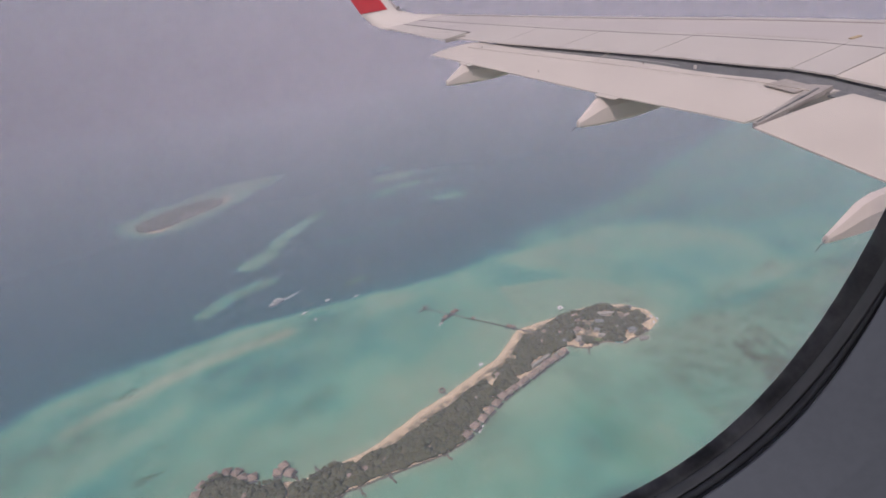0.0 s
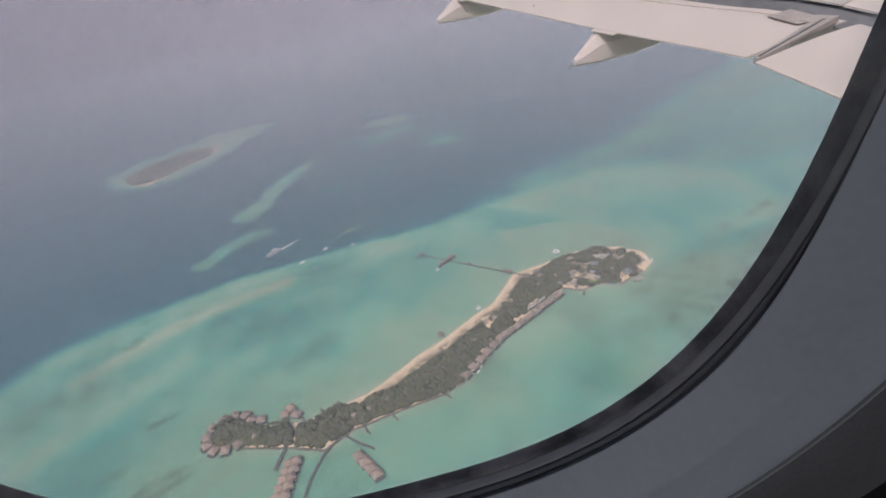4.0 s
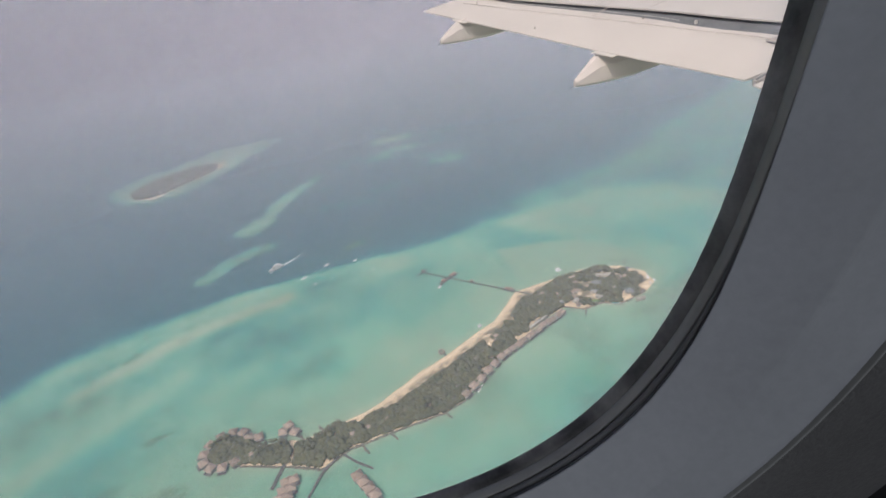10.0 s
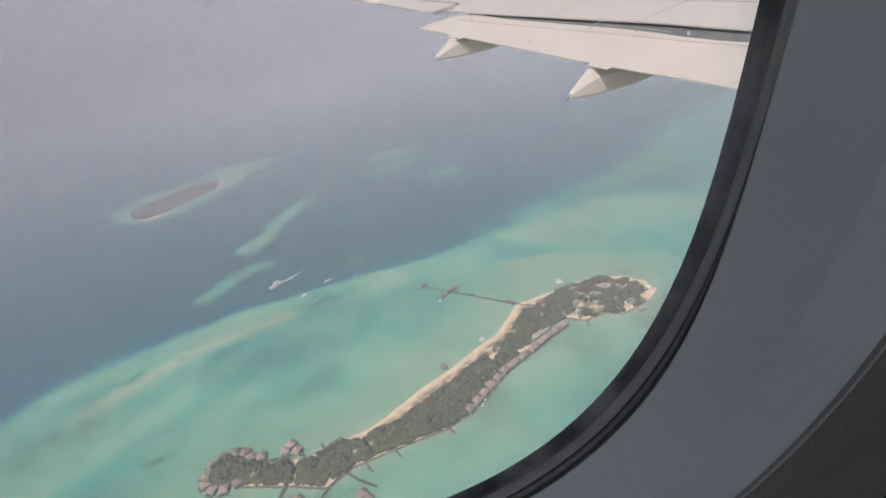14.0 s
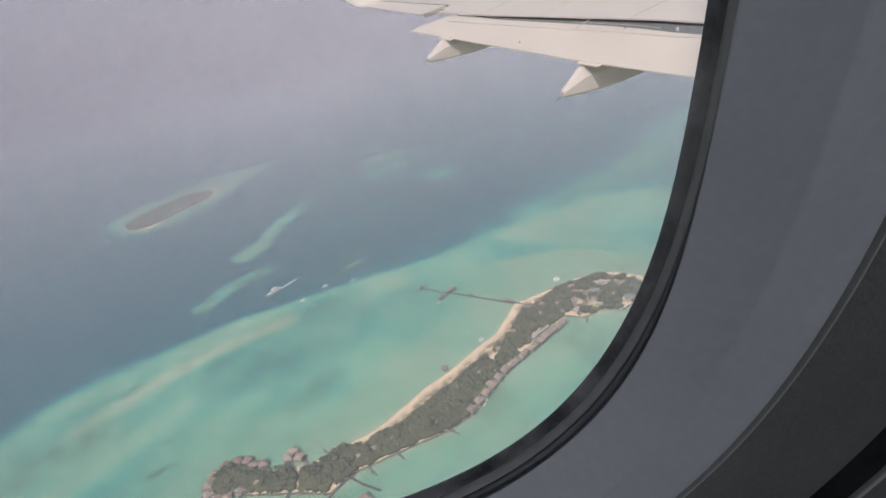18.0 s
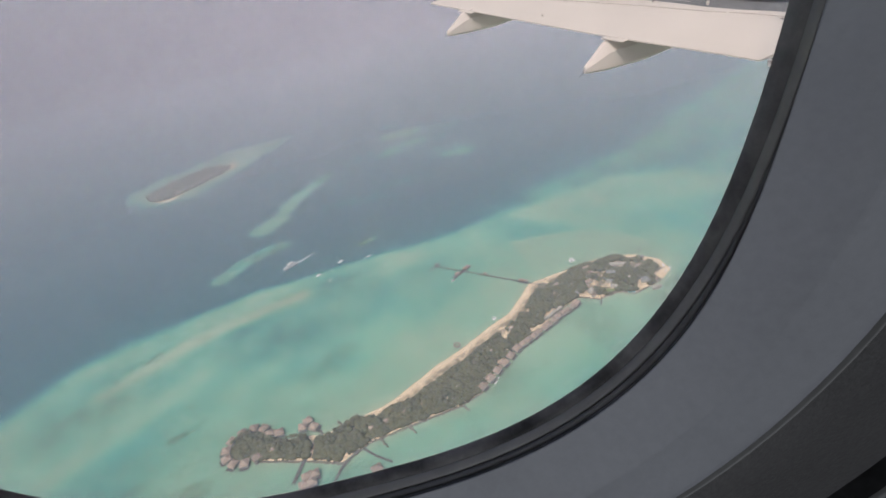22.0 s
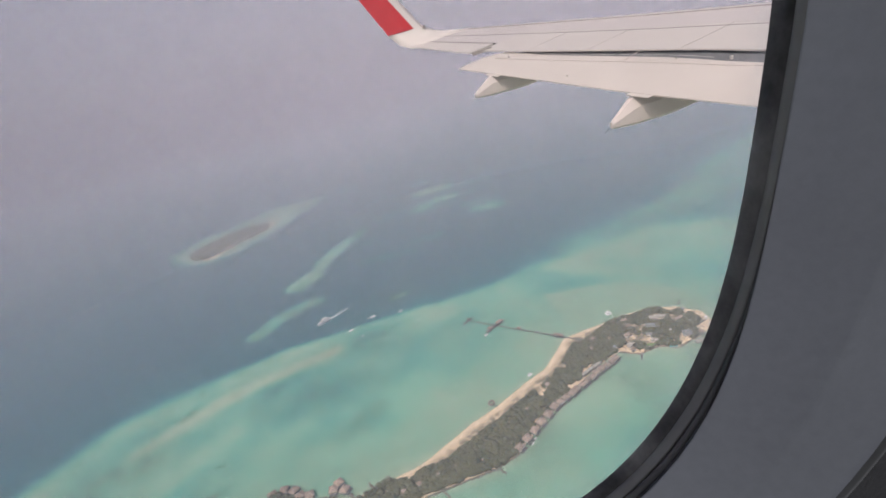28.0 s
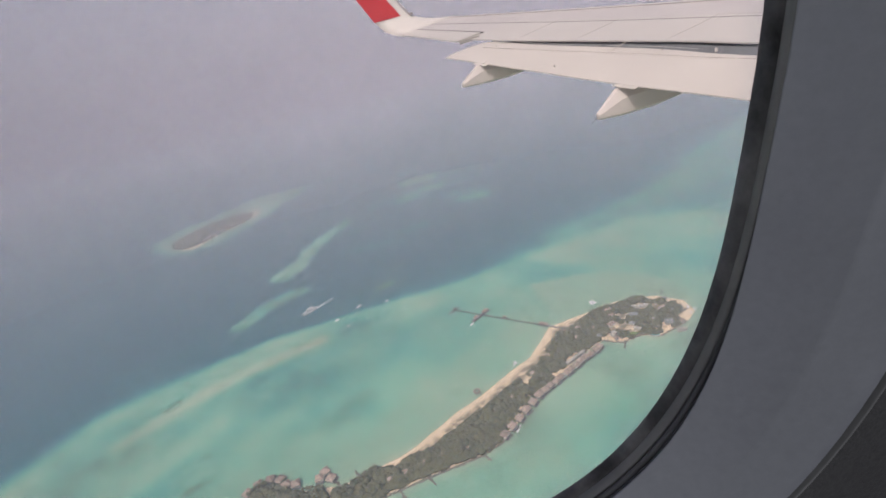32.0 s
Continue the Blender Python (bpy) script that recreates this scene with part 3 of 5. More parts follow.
def ticks(lo, hi, fine_lo, fine_hi, fine):
    """Grid lines: even between fine_lo and fine_hi, widening outside."""
    a = list(np.arange(fine_lo, fine_hi + fine, fine))
    s, x = fine, fine_hi
    while x < hi:
        s *= 1.12
        x += s
        a.append(x)
    s, x = fine, fine_lo
    while x > lo:
        s *= 1.12
        x -= s
        a.insert(0, x)
    return np.array(a)


def sheet(name, xs, ys, zfun, material):
    X, Y = np.meshgrid(xs, ys)
    Z = zfun(X, Y)
    me = bpy.data.meshes.new(name)
    nx, ny = len(xs), len(ys)
    me.vertices.add(nx * ny)
    me.vertices.foreach_set("co", np.stack([X, Y, Z], -1).ravel().astype(np.float32))
    i = np.arange(nx * ny).reshape(ny, nx)
    q = np.stack([i[:-1, :-1], i[:-1, 1:], i[1:, 1:], i[1:, :-1]], -1).reshape(-1, 4)
    me.loops.add(q.size)
    me.loops.foreach_set("vertex_index", q.ravel())
    me.polygons.add(len(q))
    me.polygons.foreach_set("loop_start", np.arange(0, q.size, 4))
    me.update()
    me.validate()
    me.materials.append(material)
    return new(name, me), X, Y


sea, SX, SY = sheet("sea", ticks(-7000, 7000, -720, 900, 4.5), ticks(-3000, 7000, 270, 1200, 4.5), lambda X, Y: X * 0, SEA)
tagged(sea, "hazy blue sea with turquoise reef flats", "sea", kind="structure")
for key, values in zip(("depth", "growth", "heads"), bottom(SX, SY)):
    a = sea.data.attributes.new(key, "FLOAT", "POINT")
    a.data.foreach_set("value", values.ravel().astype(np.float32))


def haze_cone(scale):
    """A thin cone shell near the aircraft standing in for distance haze; in its own space the eye's height is H."""
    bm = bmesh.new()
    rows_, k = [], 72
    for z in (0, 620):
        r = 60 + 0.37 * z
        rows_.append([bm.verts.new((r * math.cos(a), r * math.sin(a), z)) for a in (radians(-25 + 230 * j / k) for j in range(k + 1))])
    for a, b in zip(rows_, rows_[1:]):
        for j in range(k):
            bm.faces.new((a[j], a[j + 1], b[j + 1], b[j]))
    ob = part("haze_shell", bm, HAZE, smooth=True, at=Matrix.Translation((AX, AY, H * (1 - scale))) @ Matrix.Scale(scale, 4))
    return tagged(ob, "pale lavender shell round the aircraft that paints the distance haze", "haze", kind="structure")


# Seven nested shells about 40 m out paint the haze before the sea.
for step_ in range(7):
    haze_cone(0.2 + 0.004 * step_)


# ---- the aircraft: window and cabin ----
PLANE = pose(AX, AY, H)
WIN = pose(AX - 0.0366, AY + 0.1091, H - 0.0151, 6.61, 0, -1.93) @ pose(0, 0, 0, 0, 3.63, 0)
WN = 96


def ring(off, inboard, sill=0.0):
    """The window's outline, off metres outside the clear opening and inboard metres towards the cabin; sill: deeper by that much along the lower edge."""
    pts = []
    for j in range(WN):
        t = 2 * math.pi * j / WN
        c, s = math.cos(t), math.sin(t)
        x, z = math.copysign(abs(c) ** (2 / WP), c), math.copysign(abs(s) ** (2 / WP), s)
        nx, nz = math.copysign(abs(x) ** (WP - 1), x) / WA, math.copysign(abs(z) ** (WP - 1), z) / WB
        k = math.hypot(nx, nz)
        low = min(1.0, max(0.0, (0.05 - s) / 0.7))
        low = low * low * (3 - 2 * low)
        pts.append((WA * x + off * nx / k, -inboard - sill * low, WB * z + off * nz / k))
    return pts


def band(*profile):
    return loft([ring(*p) for p in profile], caps=False)


window = thing("window_1", WIN, "oval aircraft cabin window with black rubber seal", "window", kind="structure")
pane_bm = bmesh.new()
pane_bm.faces.new([pane_bm.verts.new(p) for p in ring(0.003, -0.0006)])
pane = part("pane", pane_bm, ACRYLIC, window, "worn acrylic outer pane with a frosted pale edge")
pane.visible_shadow = False
part("outer_seal", band((0.03, -0.0022), (0.006, -0.0015), (0.0006, -0.0004), (0.0, 0.0002), (0.0004, 0.0026), (0.0008, 0.0058, -0.0012), (0.003, 0.0059, -0.0012)), SEAL, window, "black rubber window seal with pale smudges", True)
part("retainer", band((0.003, 0.0052, -0.0010), (0.0011, 0.0056, -0.0010), (0.0009, 0.0058, -0.0008), (0.0011, 0.0083, -0.0006), (0.0014, 0.0085, -0.0004), (0.0030, 0.0082, -0.0004)), RETAINER, window, "dull grey-brown retainer ring", True)
part("inner_ring", band((0.0034, 0.0081, -0.0003), (0.0021, 0.0084, -0.0001), (0.0016, 0.0085, 0.0002), (0.0017, 0.0086, 0.0017), (0.0021, 0.0087, 0.0020), (0.0034, 0.0087, 0.0020)), INNER, window, "dark grey inner ring", True)
part("inner_gasket", band((0.0075, 0.0079, 0.0018), (0.0028, 0.0083, 0.0021), (0.0021, 0.0086, 0.0023), (0.0023, 0.0090, 0.0037), (0.0036, 0.0088, 0.0038)), RUBBER_AND_SHADE, window, "thin black gasket", True)
part("lining", band((0.009, 0.0078, 0.002), (0.0018, 0.0083, 0.0038), (0.0013, 0.0085, 0.0041), (0.00132, 0.0086, 0.0041), (0.0016, 0.0089, 0.0041), (0.0036, 0.0103, 0.0036), (0.0070, 0.0136, 0.0022), (0.0125, 0.0187, 0.0009), (0.0188, 0.0240, 0.0003), (0.0197, 0.0250, 0.0002), (0.0206, 0.0250, 0.0002), (0.0290, 0.0293), (0.0350, 0.0318), (0.0378, 0.0324), (0.0388, 0.0318), (0.0392, 0.0285)),
     LINING, window, "smooth grey moulded window lining", True)
for ang, off in ((-118.0, 0.0022),):
    k = int((ang % 360) / 360 * WN)
    p_ = Vector(ring(0.0012, 0.0045)[k])
    b_ = bmesh.new()
    bmesh.ops.create_uvsphere(b_, u_segments=10, v_segments=6, radius=0.0011, matrix=Matrix.Translation(p_))
    part("screw", b_, METAL, window, "small bright screw head", True)

wall_north = thing("wall_north", WIN, "dark grey textured cabin sidewall panel", "wall", kind="structure")
# The groove's shadow is painted as a black band.
part("groove", band((0.0385, 0.0285), (0.0398, 0.0270), (0.0416, 0.0290)), RUBBER_AND_SHADE, wall_north, "gap round the lining with its shadow painted black", True)
# Paler bead: the highlight on the panel's edge, put into the colour.
part("edge_bead", band((0.0408, 0.0285), (0.0411, 0.0322), (0.0415, 0.0327), (0.0420, 0.0324)), TRIM_HIGHLIGHT, wall_north, "thin bead painting the pale highlight along the groove", True)
part("inner_panel", band((0.0416, 0.0318), (0.0424, 0.0327), (0.060, 0.0358), (0.080, 0.0380), (0.094, 0.0390), (0.0965, 0.0382), (0.0975, 0.0300), (0.098, 0.015)), WALL, wall_north, "dark grained plastic panel", True)
# Black colour on gap floor and panel side stands for shade.
part("panel_gap", band((0.096, 0.016), (0.110, 0.015), (0.128, 0.016)), RUBBER_AND_SHADE, wall_north, "gap between panels with its shade painted black", True)
part("panel_side", band((0.1195, 0.014), (0.1200, 0.0395)), RUBBER_AND_SHADE, wall_north, "inner side of the panel, blackened for the gap's shade")
part("panel_edge", band((0.1199, 0.0390), (0.1200, 0.0402), (0.1204, 0.0412), (0.1212, 0.0413)), TRIM_HIGHLIGHT, wall_north, "thin pale panel edge", True)


def frame_rect(x0, z0, x1, z1, d):
    out = []
    for x, _, z in ring(0, 0):
        k = min(((x1 if x > 0 else x0) / x) if abs(x) > 1e-9 else 1e9, ((z1 if z > 0 else z0) / z) if abs(z) > 1e-9 else 1e9)
        out.append((x * k, -d, z * k))
    return out


part("outer_panel", loft([ring(0.1208, 0.0409), ring(0.16, 0.042), ring(0.24, 0.042), frame_rect(-3.2, -1.35, 9.0, 1.25, 0.042)], caps=False), WALL, wall_north, "grey cabin sidewall")
part("fuselage_skin", loft([ring(0.025, -0.004), frame_rect(-3.2, -1.35, 9.0, 1.25, -0.004)], caps=False), WHITE, wall_north, "white outer skin")
for name, b in (("ceiling", (-3.3, -3.5, 1.15, 9.1, 0.12, 1.25)), ("floor", (-3.3, -3.5, -1.45, 9.1, 0.12, -1.32)),
                ("wall_west", (-3.35, -3.5, -1.32, -3.2, 0.12, 1.15)), ("wall_east", (8.9, -3.5, -1.32, 9.05, 0.12, 1.15))):
    tagged(part(name, box(*b), CARPET if name == "floor" else CABIN, at=PLANE), "plain grey aircraft cabin " + {"floor": "floor with dark carpet", "ceiling": "ceiling"}.get(name, "bulkhead"), "floor" if name == "floor" else "ceiling" if name == "ceiling" else "wall", kind="structure")
wall_south = bmesh.new()
xs_ = [-3.2]
for cx_ in (-2.6, -1.55, -0.5, 0.55, 1.6, 2.65):
    xs_ += [cx_ - 0.13, cx_ + 0.13]
xs_.append(8.9)
box(-3.2, -3.5, -1.32, 8.9, -3.4, -0.15, bm=wall_south)
box(-3.2, -3.5, 0.2, 8.9, -3.4, 1.15, bm=wall_south)
for x0, x1 in zip(xs_[::2], xs_[1::2]):
    box(x0, -3.5, -0.15, x1, -3.4, 0.2, bm=wall_south)
tagged(part("wall_south", wall_south, CABIN, at=PLANE), "far cabin wall with a row of windows", "wall", kind="structure")
for cx_ in (-1.55, -0.5, 0.55, 1.6):
    lamp = new("window_daylight", bpy.data.lights.new("window_daylight", "AREA"))
    lamp.data.shape, lamp.data.size, lamp.data.size_y, lamp.data.energy, lamp.data.color = "RECTANGLE", 0.24, 0.33, 8.6, (0.86, 0.92, 1.0)
    lamp.matrix_world = look((AX + cx_, AY - 3.38, H + 0.03), (AX + cx_ * 0.5, AY, H - 0.1))

# ---- the aircraft: wing ----
wing = thing("aircraft_wing", PLANE, "pale grey airliner wing with extended flaps and red winglet", "aircraft wing")


def zp(x, y):
    return -3.6894 + 0.1 * x + 0.2708 * y


def along(table):
    ys, xs = [p[0] for p in table], [p[1] for p in table]
    return lambda y: float(np.interp(y, ys, xs))


TE = along([(0.3, 5.95), (3.87, 5.48), (5.30, 5.25), (5.62, 5.25), (7.56, 4.18), (11.43, 2.30)])
AIL = along([(12.08, 2.85), (14.33, 1.80), (15.2, 1.40)])
SLOT = along([(0.3, 8.5), (5.39, 7.30), (5.96, 7.13), (6.54, 6.88), (7.16, 6.42), (8.0, 5.92), (10.7, 3.98), (12.1, 3.05), (15.2, 1.05)])
HINGE = along([(0.3, 10.9), (6.33, 8.38), (6.8, 8.04), (7.74, 7.42), (8.64, 6.74), (10.23, 5.52), (14.12, 2.82), (15.3, 1.98)])
LE = along([(0.3, 14.0), (5.0, 11.4), (8.43, 8.75), (10.9, 6.55), (15.43, 2.70)])


def slab(back, front, ys, top=0.0, thick=(0.06, 0.06), crown=0.0, steps=4, sweep=0.0, top_front=None):
    """A plate over the wing's plane between two lines; thick: at the back and at the front."""
    secs = []
    for y in ys:
        b, f = back(y), front(y)
        up, lo = [], []
        for i in range(steps + 1):
            t = i / steps
            x = b + (f - b) * t
            yy = y + sweep * t
            z = zp(x, yy) + (top if top_front is None else top + (top_front - top) * t) + crown * 4 * t * (1 - t)
            up.append((x, yy, z))
            lo.append((x, yy, z - thick[0] + (thick[0] - thick[1]) * t))
        secs.append(up + lo[::-1])
    return loft(secs)


def stations(a, b, k=8):
    return [a + (b - a) * i / (k - 1) for i in range(k)]


# wing box with a rounded nose
secs = []
for y in stations(0.3, 15.05, 16):
    h, l = HINGE(y), LE(y)
    t_ = 0.55 - 0.027 * y
    l = h + (l - h) * 0.80
    up = [(h + (l - h) * t, y, zp(h + (l - h) * t, y) - 0.03 * t * t) for t in (0, 0.25, 0.5, 0.75, 1.0)]
    c = 0.32 - 0.012 * y
    nose = [(l + c * k, y, zp(l, y) - 0.03 - q * t_) for k, q in ((0.55, 0.12), (0.85, 0.32), (0.9, 0.5), (0.6, 0.8))]
    low = [(l, y, zp(l, y) - 0.03 - t_), (h, y, zp(h, y) - t_ * 0.8)]
    secs.append(up + nose + low)
part("wing_box", loft(secs), WING, wing, smooth=False)
GAP = along([(0.3, 0.20), (5.3, 0.17), (5.65, 0.16), (6.07, 0.25), (6.8, 0.32), (7.62, 0.24), (8.4, 0.14), (10.4, 0.04), (11.2, -0.12), (12.1, -0.2)])
# Dark slab: the slot's shade is put into its colour.
part("rear_cove_shade", slab(lambda y: SLOT(y) - 0.45, lambda y: HINGE(y) - 0.02, stations(0.3, 11.2, 8), top=-0.08, top_front=-0.06, thick=(0.02, 0.2)), DARK, wing, "dark slab painting the shade in the gap under the spoilers")
bounds = [5.98, 6.52, 8.38, 9.82, 10.98, 12.08]
for a, b in zip(bounds, bounds[1:]):
    part("spoiler", slab(SLOT, lambda y: HINGE(y) - 0.03, stations(a + 0.007, b - 0.007, 5), top=0.004, thick=(0.025, 0.06), sweep=0.23), PANEL, wing, "closed pale spoiler panel")
part("inboard_panel", slab(lambda y: SLOT(y) - 0.02, lambda y: HINGE(y) - 0.03, stations(0.3, 5.96, 6), top=0.006, thick=(0.03, 0.08), sweep=0.23), FLAP, wing, "pale fixed inboard panel")
mid = lambda y: AIL(y) + (HINGE(y) - AIL(y)) * 0.52
part("aileron", slab(AIL, lambda y: mid(y) - 0.02, stations(12.22, 14.30, 5), top=0.0, thick=(0.02, 0.12), sweep=0.06), PANEL, wing, "pale aileron")
part("outer_panel", slab(mid, lambda y: HINGE(y) - 0.03, stations(12.16, 15.0, 6), top=0.004, thick=(0.1, 0.12), sweep=0.06), WING, wing)
part("tip_panel", slab(AIL, lambda y: mid(y) - 0.01, stations(14.33, 15.15, 4), top=0.002, thick=(0.02, 0.12)), WHITE, wing)


def flap_section(y, te, le, drop):
    pts = []
    for t, u in ((0, 0.0), (0.25, 0.012), (0.5, 0.02), (0.72, 0.012), (0.88, -0.012), (0.97, -0.05), (1.0, -0.09)):
        x = te + (le - te) * t
        pts.append((x, y + 0.16 * t, zp(x, y) + u + drop * t))
    for t, u in ((0.97, -0.15), (0.8, -0.17), (0.4, -0.09), (0.0, -0.018)):
        x = te + (le - te) * t
        pts.append((x, y + 0.16 * t, zp(x, y) + u + drop * t))
    return pts


flap = part("outboard_flap", loft([flap_section(y, TE(y), SLOT(y) - GAP(y) + 0.05, -0.02) for y in stations(5.58, 11.43, 14)]), FLAP, wing, "extended pale outboard flap")
part("end_cap", loft([flap_section(11.44, TE(11.43) + 0.05, SLOT(11.43) + 0.15, -0.02), flap_section(11.50, TE(11.43) + 0.2, SLOT(11.43) + 0.05, -0.025)]), FLAP, flap)
seam = lambda y: TE(y) + (SLOT(y) - TE(y)) * (0.66 - 0.016 * (y - 5.6))
for y0, y1 in ((5.62, 6.9), (6.93, 8.1), (8.13, 9.6), (9.63, 11.2)):
    part("seam", slab(seam, lambda y: seam(y) + 0.003, stations(y0, y1, 6), top=0.0205, thick=(0.012, 0.012), steps=1, sweep=0.0), SEAM, flap, "faint seam")
for y in (8.72,):
    part("seam", slab(lambda v: seam(v) + 0.1, lambda v: SLOT(v) - 0.2, [y, y + 0.008], top=0.0125, thick=(0.01, 0.01), steps=3, sweep=0.16), SEAM, flap, "faint seam")
part("inboard_flap", loft([flap_section(y, TE(y), SLOT(y) - GAP(y) + 0.05, -0.02) for y in stations(0.4, 5.42, 6)]), FLAP, wing, "extended pale inboard flap")
# the track where the two flaps meet
part("flap_track", loft([[(x, y - w, zp(x, y) + 0.022), (x, y + w, zp(x, y) + 0.024), (x, y + w, zp(x, y) - 0.05), (x, y - w, zp(x, y) - 0.05)]
                         for x, y, w in ((5.30, 5.46, 0.035), (5.5, 5.51, 0.06), (5.95, 5.62, 0.085), (6.4, 5.73, 0.12), (6.72, 5.83, 0.17))]), SEALANT, wing, "worn grey-brown flap track fairing")
part("track_rail", loft([[(x, y - w, zp(x, y) + 0.036), (x, y + w, zp(x, y) + 0.037), (x, y + w, zp(x, y) + 0.0), (x, y - w, zp(x, y) + 0.0)]
                         for x, y, w in ((5.33, 5.465, 0.010), (5.95, 5.61, 0.014), (6.6, 5.77, 0.018))]), DARK, wing, "dark rail along the track")
part("track_rail", loft([[(x, y - w, zp(x, y) + 0.030), (x, y + w, zp(x, y) + 0.031), (x, y + w, zp(x, y) + 0.0), (x, y - w, zp(x, y) + 0.0)]
                         for x, y, w in ((5.9, 5.53, 0.012), (6.3, 5.60, 0.016), (6.68, 5.70, 0.02))]), METAL, wing, "bare metal rail")
part("scuff_plate", slab(lambda y: 6.30 - 0.25 * (y - 5.9), lambda y: 6.68 - 0.25 * (y - 5.9), stations(5.88, 6.30, 3), top=0.012, top_front=-0.006, thick=(0.012, 0.012), steps=1), SEALANT, wing, "grey wear plate")
for y0, y1 in ((4.5, 5.36), (7.75, 9.2), (9.26, 11.0)):
    part("seal_strip", slab(lambda y: SLOT(y) - GAP(y) - 0.002, lambda y: SLOT(y) - GAP(y) + 0.003, stations(y0, y1, 6), top=-0.052, thick=(0.004, 0.004), steps=1), WHITE, wing, "thin pale seal strip")
part("hinge_line", slab(lambda y: HINGE(y) - 0.016, lambda y: HINGE(y) + 0.004, stations(0.4, 14.9, 12), top=0.007, thick=(0.03, 0.03), steps=1), LINE, wing, "dark hinge line")
slat = lambda y: HINGE(y) + (LE(y) - HINGE(y)) * 0.66
part("slat_line", slab(slat, lambda y: slat(y) + 0.02, stations(0.6, 14.6, 14), top=-0.005, thick=(0.02, 0.02), steps=1), SEALANT, wing, "fine joint behind the leading edge")
part("aileron_gap", slab(lambda y: mid(y) - 0.022, lambda y: mid(y) + 0.002, stations(12.24, 14.3, 6), top=0.006, thick=(0.03, 0.03), steps=1), LINE, wing, "dark hinge gap")
part("yellow_mark", slab(lambda y: 8.30, lambda y: 8.50, [6.80, 6.86], top=0.012, thick=(0.03, 0.03), steps=1), surface("yellow_paint", (0.44, 0.34, 0.2), 0.5), wing, "small yellow hoist point cover")
bars = bmesh.new()
for i in range(26):
    y = 7.0 + 0.065 * i
    x = HINGE(y) + 0.13
    box(x, y, zp(x, y) - 0.01, x + 0.05, y + 0.026, zp(x, y) + 0.0095, bm=bars)
tagged(part("stencil_bars", bars, SEAM, wing), "row of faint grey stencil bars", kind="stuff")
for y in (7.53,):
    x = SLOT(y) - 0.22
    part("slot_bracket", box(x - 0.012, y - 0.025, zp(x, y) - 0.1, x + 0.03, y + 0.012, zp(x, y) - 0.022, 0.004), WHITE, wing, "small white bracket in the slot")
for y, t in ((10.42, 0.09), (7.42, 0.10)):
    part("flap_tab", slab(lambda v: TE(v) - t, lambda v: TE(v) + 0.3, [y - 0.24, y + 0.1], top=-0.006, thick=(0.012, 0.02), steps=2, sweep=0.05), FLAP, wing, "small plate on the flap's trailing edge")
for x, y in ((3.79, 8.98), (5.4, 8.1), (3.38, 11.03)):
    part("vent_stud", box(x - 0.008, y - 0.022, zp(x, y) - 0.02, x + 0.008, y + 0.022, zp(x, y) + 0.018, 0.003), SEALANT, wing)
part("joint_fitting", loft([[(x, y - w, zp(x, y) + 0.012), (x, y + w, zp(x, y) + 0.012), (x, y + w, zp(x, y) - 0.06), (x, y - w, zp(x, y) - 0.06)] for x, y, w in ((2.84, 12.13, 0.03), (3.05, 12.10, 0.06), (3.3, 12.06, 0.09))]), SEALANT, wing, "brownish joint between flap and aileron")


def flap_fairing(tx, ty, tz, length, k):
    """A canoe-shaped fairing; tx, ty, tz is its tail."""
    secs = []
    fx, fy = 0.985, 0.17
    for s, w, up, dn in ((0.0, 0.035, 0.05, -0.045), (0.12, 0.06, 0.12, -0.06), (0.40, 0.105, 0.30, -0.085), (0.62, 0.125, 0.345, -0.09), (0.66, 0.13, 0.33, -0.09), (1.1, 0.15, 0.33, -0.10), (1.7, 0.15, 0.36, -0.06), (2.3, 0.12, 0.42, 0.08), (2.7, 0.05, 0.45, 0.3)):
        s, w, up, dn = s * length / 2.7, w * k, up * k, dn * k
        x, y, z = tx + fx * s, ty + fy * s, tz + 0.02 * s
        px, py = -fy, fx
        loop = [(-w * 0.45, up), (w * 0.45, up), (w, up * 0.62 + dn * 0.38), (w * 0.92, dn * 0.55), (w * 0.45, dn), (-w * 0.45, dn), (-w * 0.92, dn * 0.55), (-w, up * 0.62 + dn * 0.38)]
        secs.append([(x + px * a, y + py * a, z + b) for a, b in loop])
    f = part("flap_fairing", loft(secs), FAIRING, wing, "pale canoe-shaped flap track fairing")
    part("discharger", tube([(tx, ty, tz), (tx - 0.07, ty - 0.01, tz - 0.05), (tx - 0.125, ty - 0.02, tz - 0.09)], 0.005, 5), DARK, f, "thin static discharger rod")
    return f


flap_fairing(2.31, 10.3, -0.93, 2.6, 0.98)
flap_fairing(3.75, 7.4, -1.65, 2.7, 1.1)
flap_fairing(4.32, 3.46, -2.36, 3.0, 0.85)
for y in (12.9, 13.3, 13.75, 14.1):
    part("discharger", tube([(AIL(y), y, zp(AIL(y), y) - 0.01), (AIL(y) - 0.28, y - 0.04, zp(AIL(y), y) - 0.05)], 0.006, 5), DARK, wing, "thin static discharger rod")


def winglet_section(te, le, up, t):
    """A slice of the winglet between its trailing and leading edge; up: the way of its inner face."""
    a, b, n_ = Vector(te), Vector(le), Vector(up).normalized()
    inner = [a.lerp(b, u) + n_ * t * v for u, v in ((0, 0.08), (0.3, 0.6), (0.65, 1.0), (0.9, 0.7), (1.0, 0.0))]
    outer = [a.lerp(b, u) - n_ * t * v for u, v in ((0.9, 0.6), (0.65, 0.8), (0.3, 0.5), (0, 0.08))]
    return inner + outer


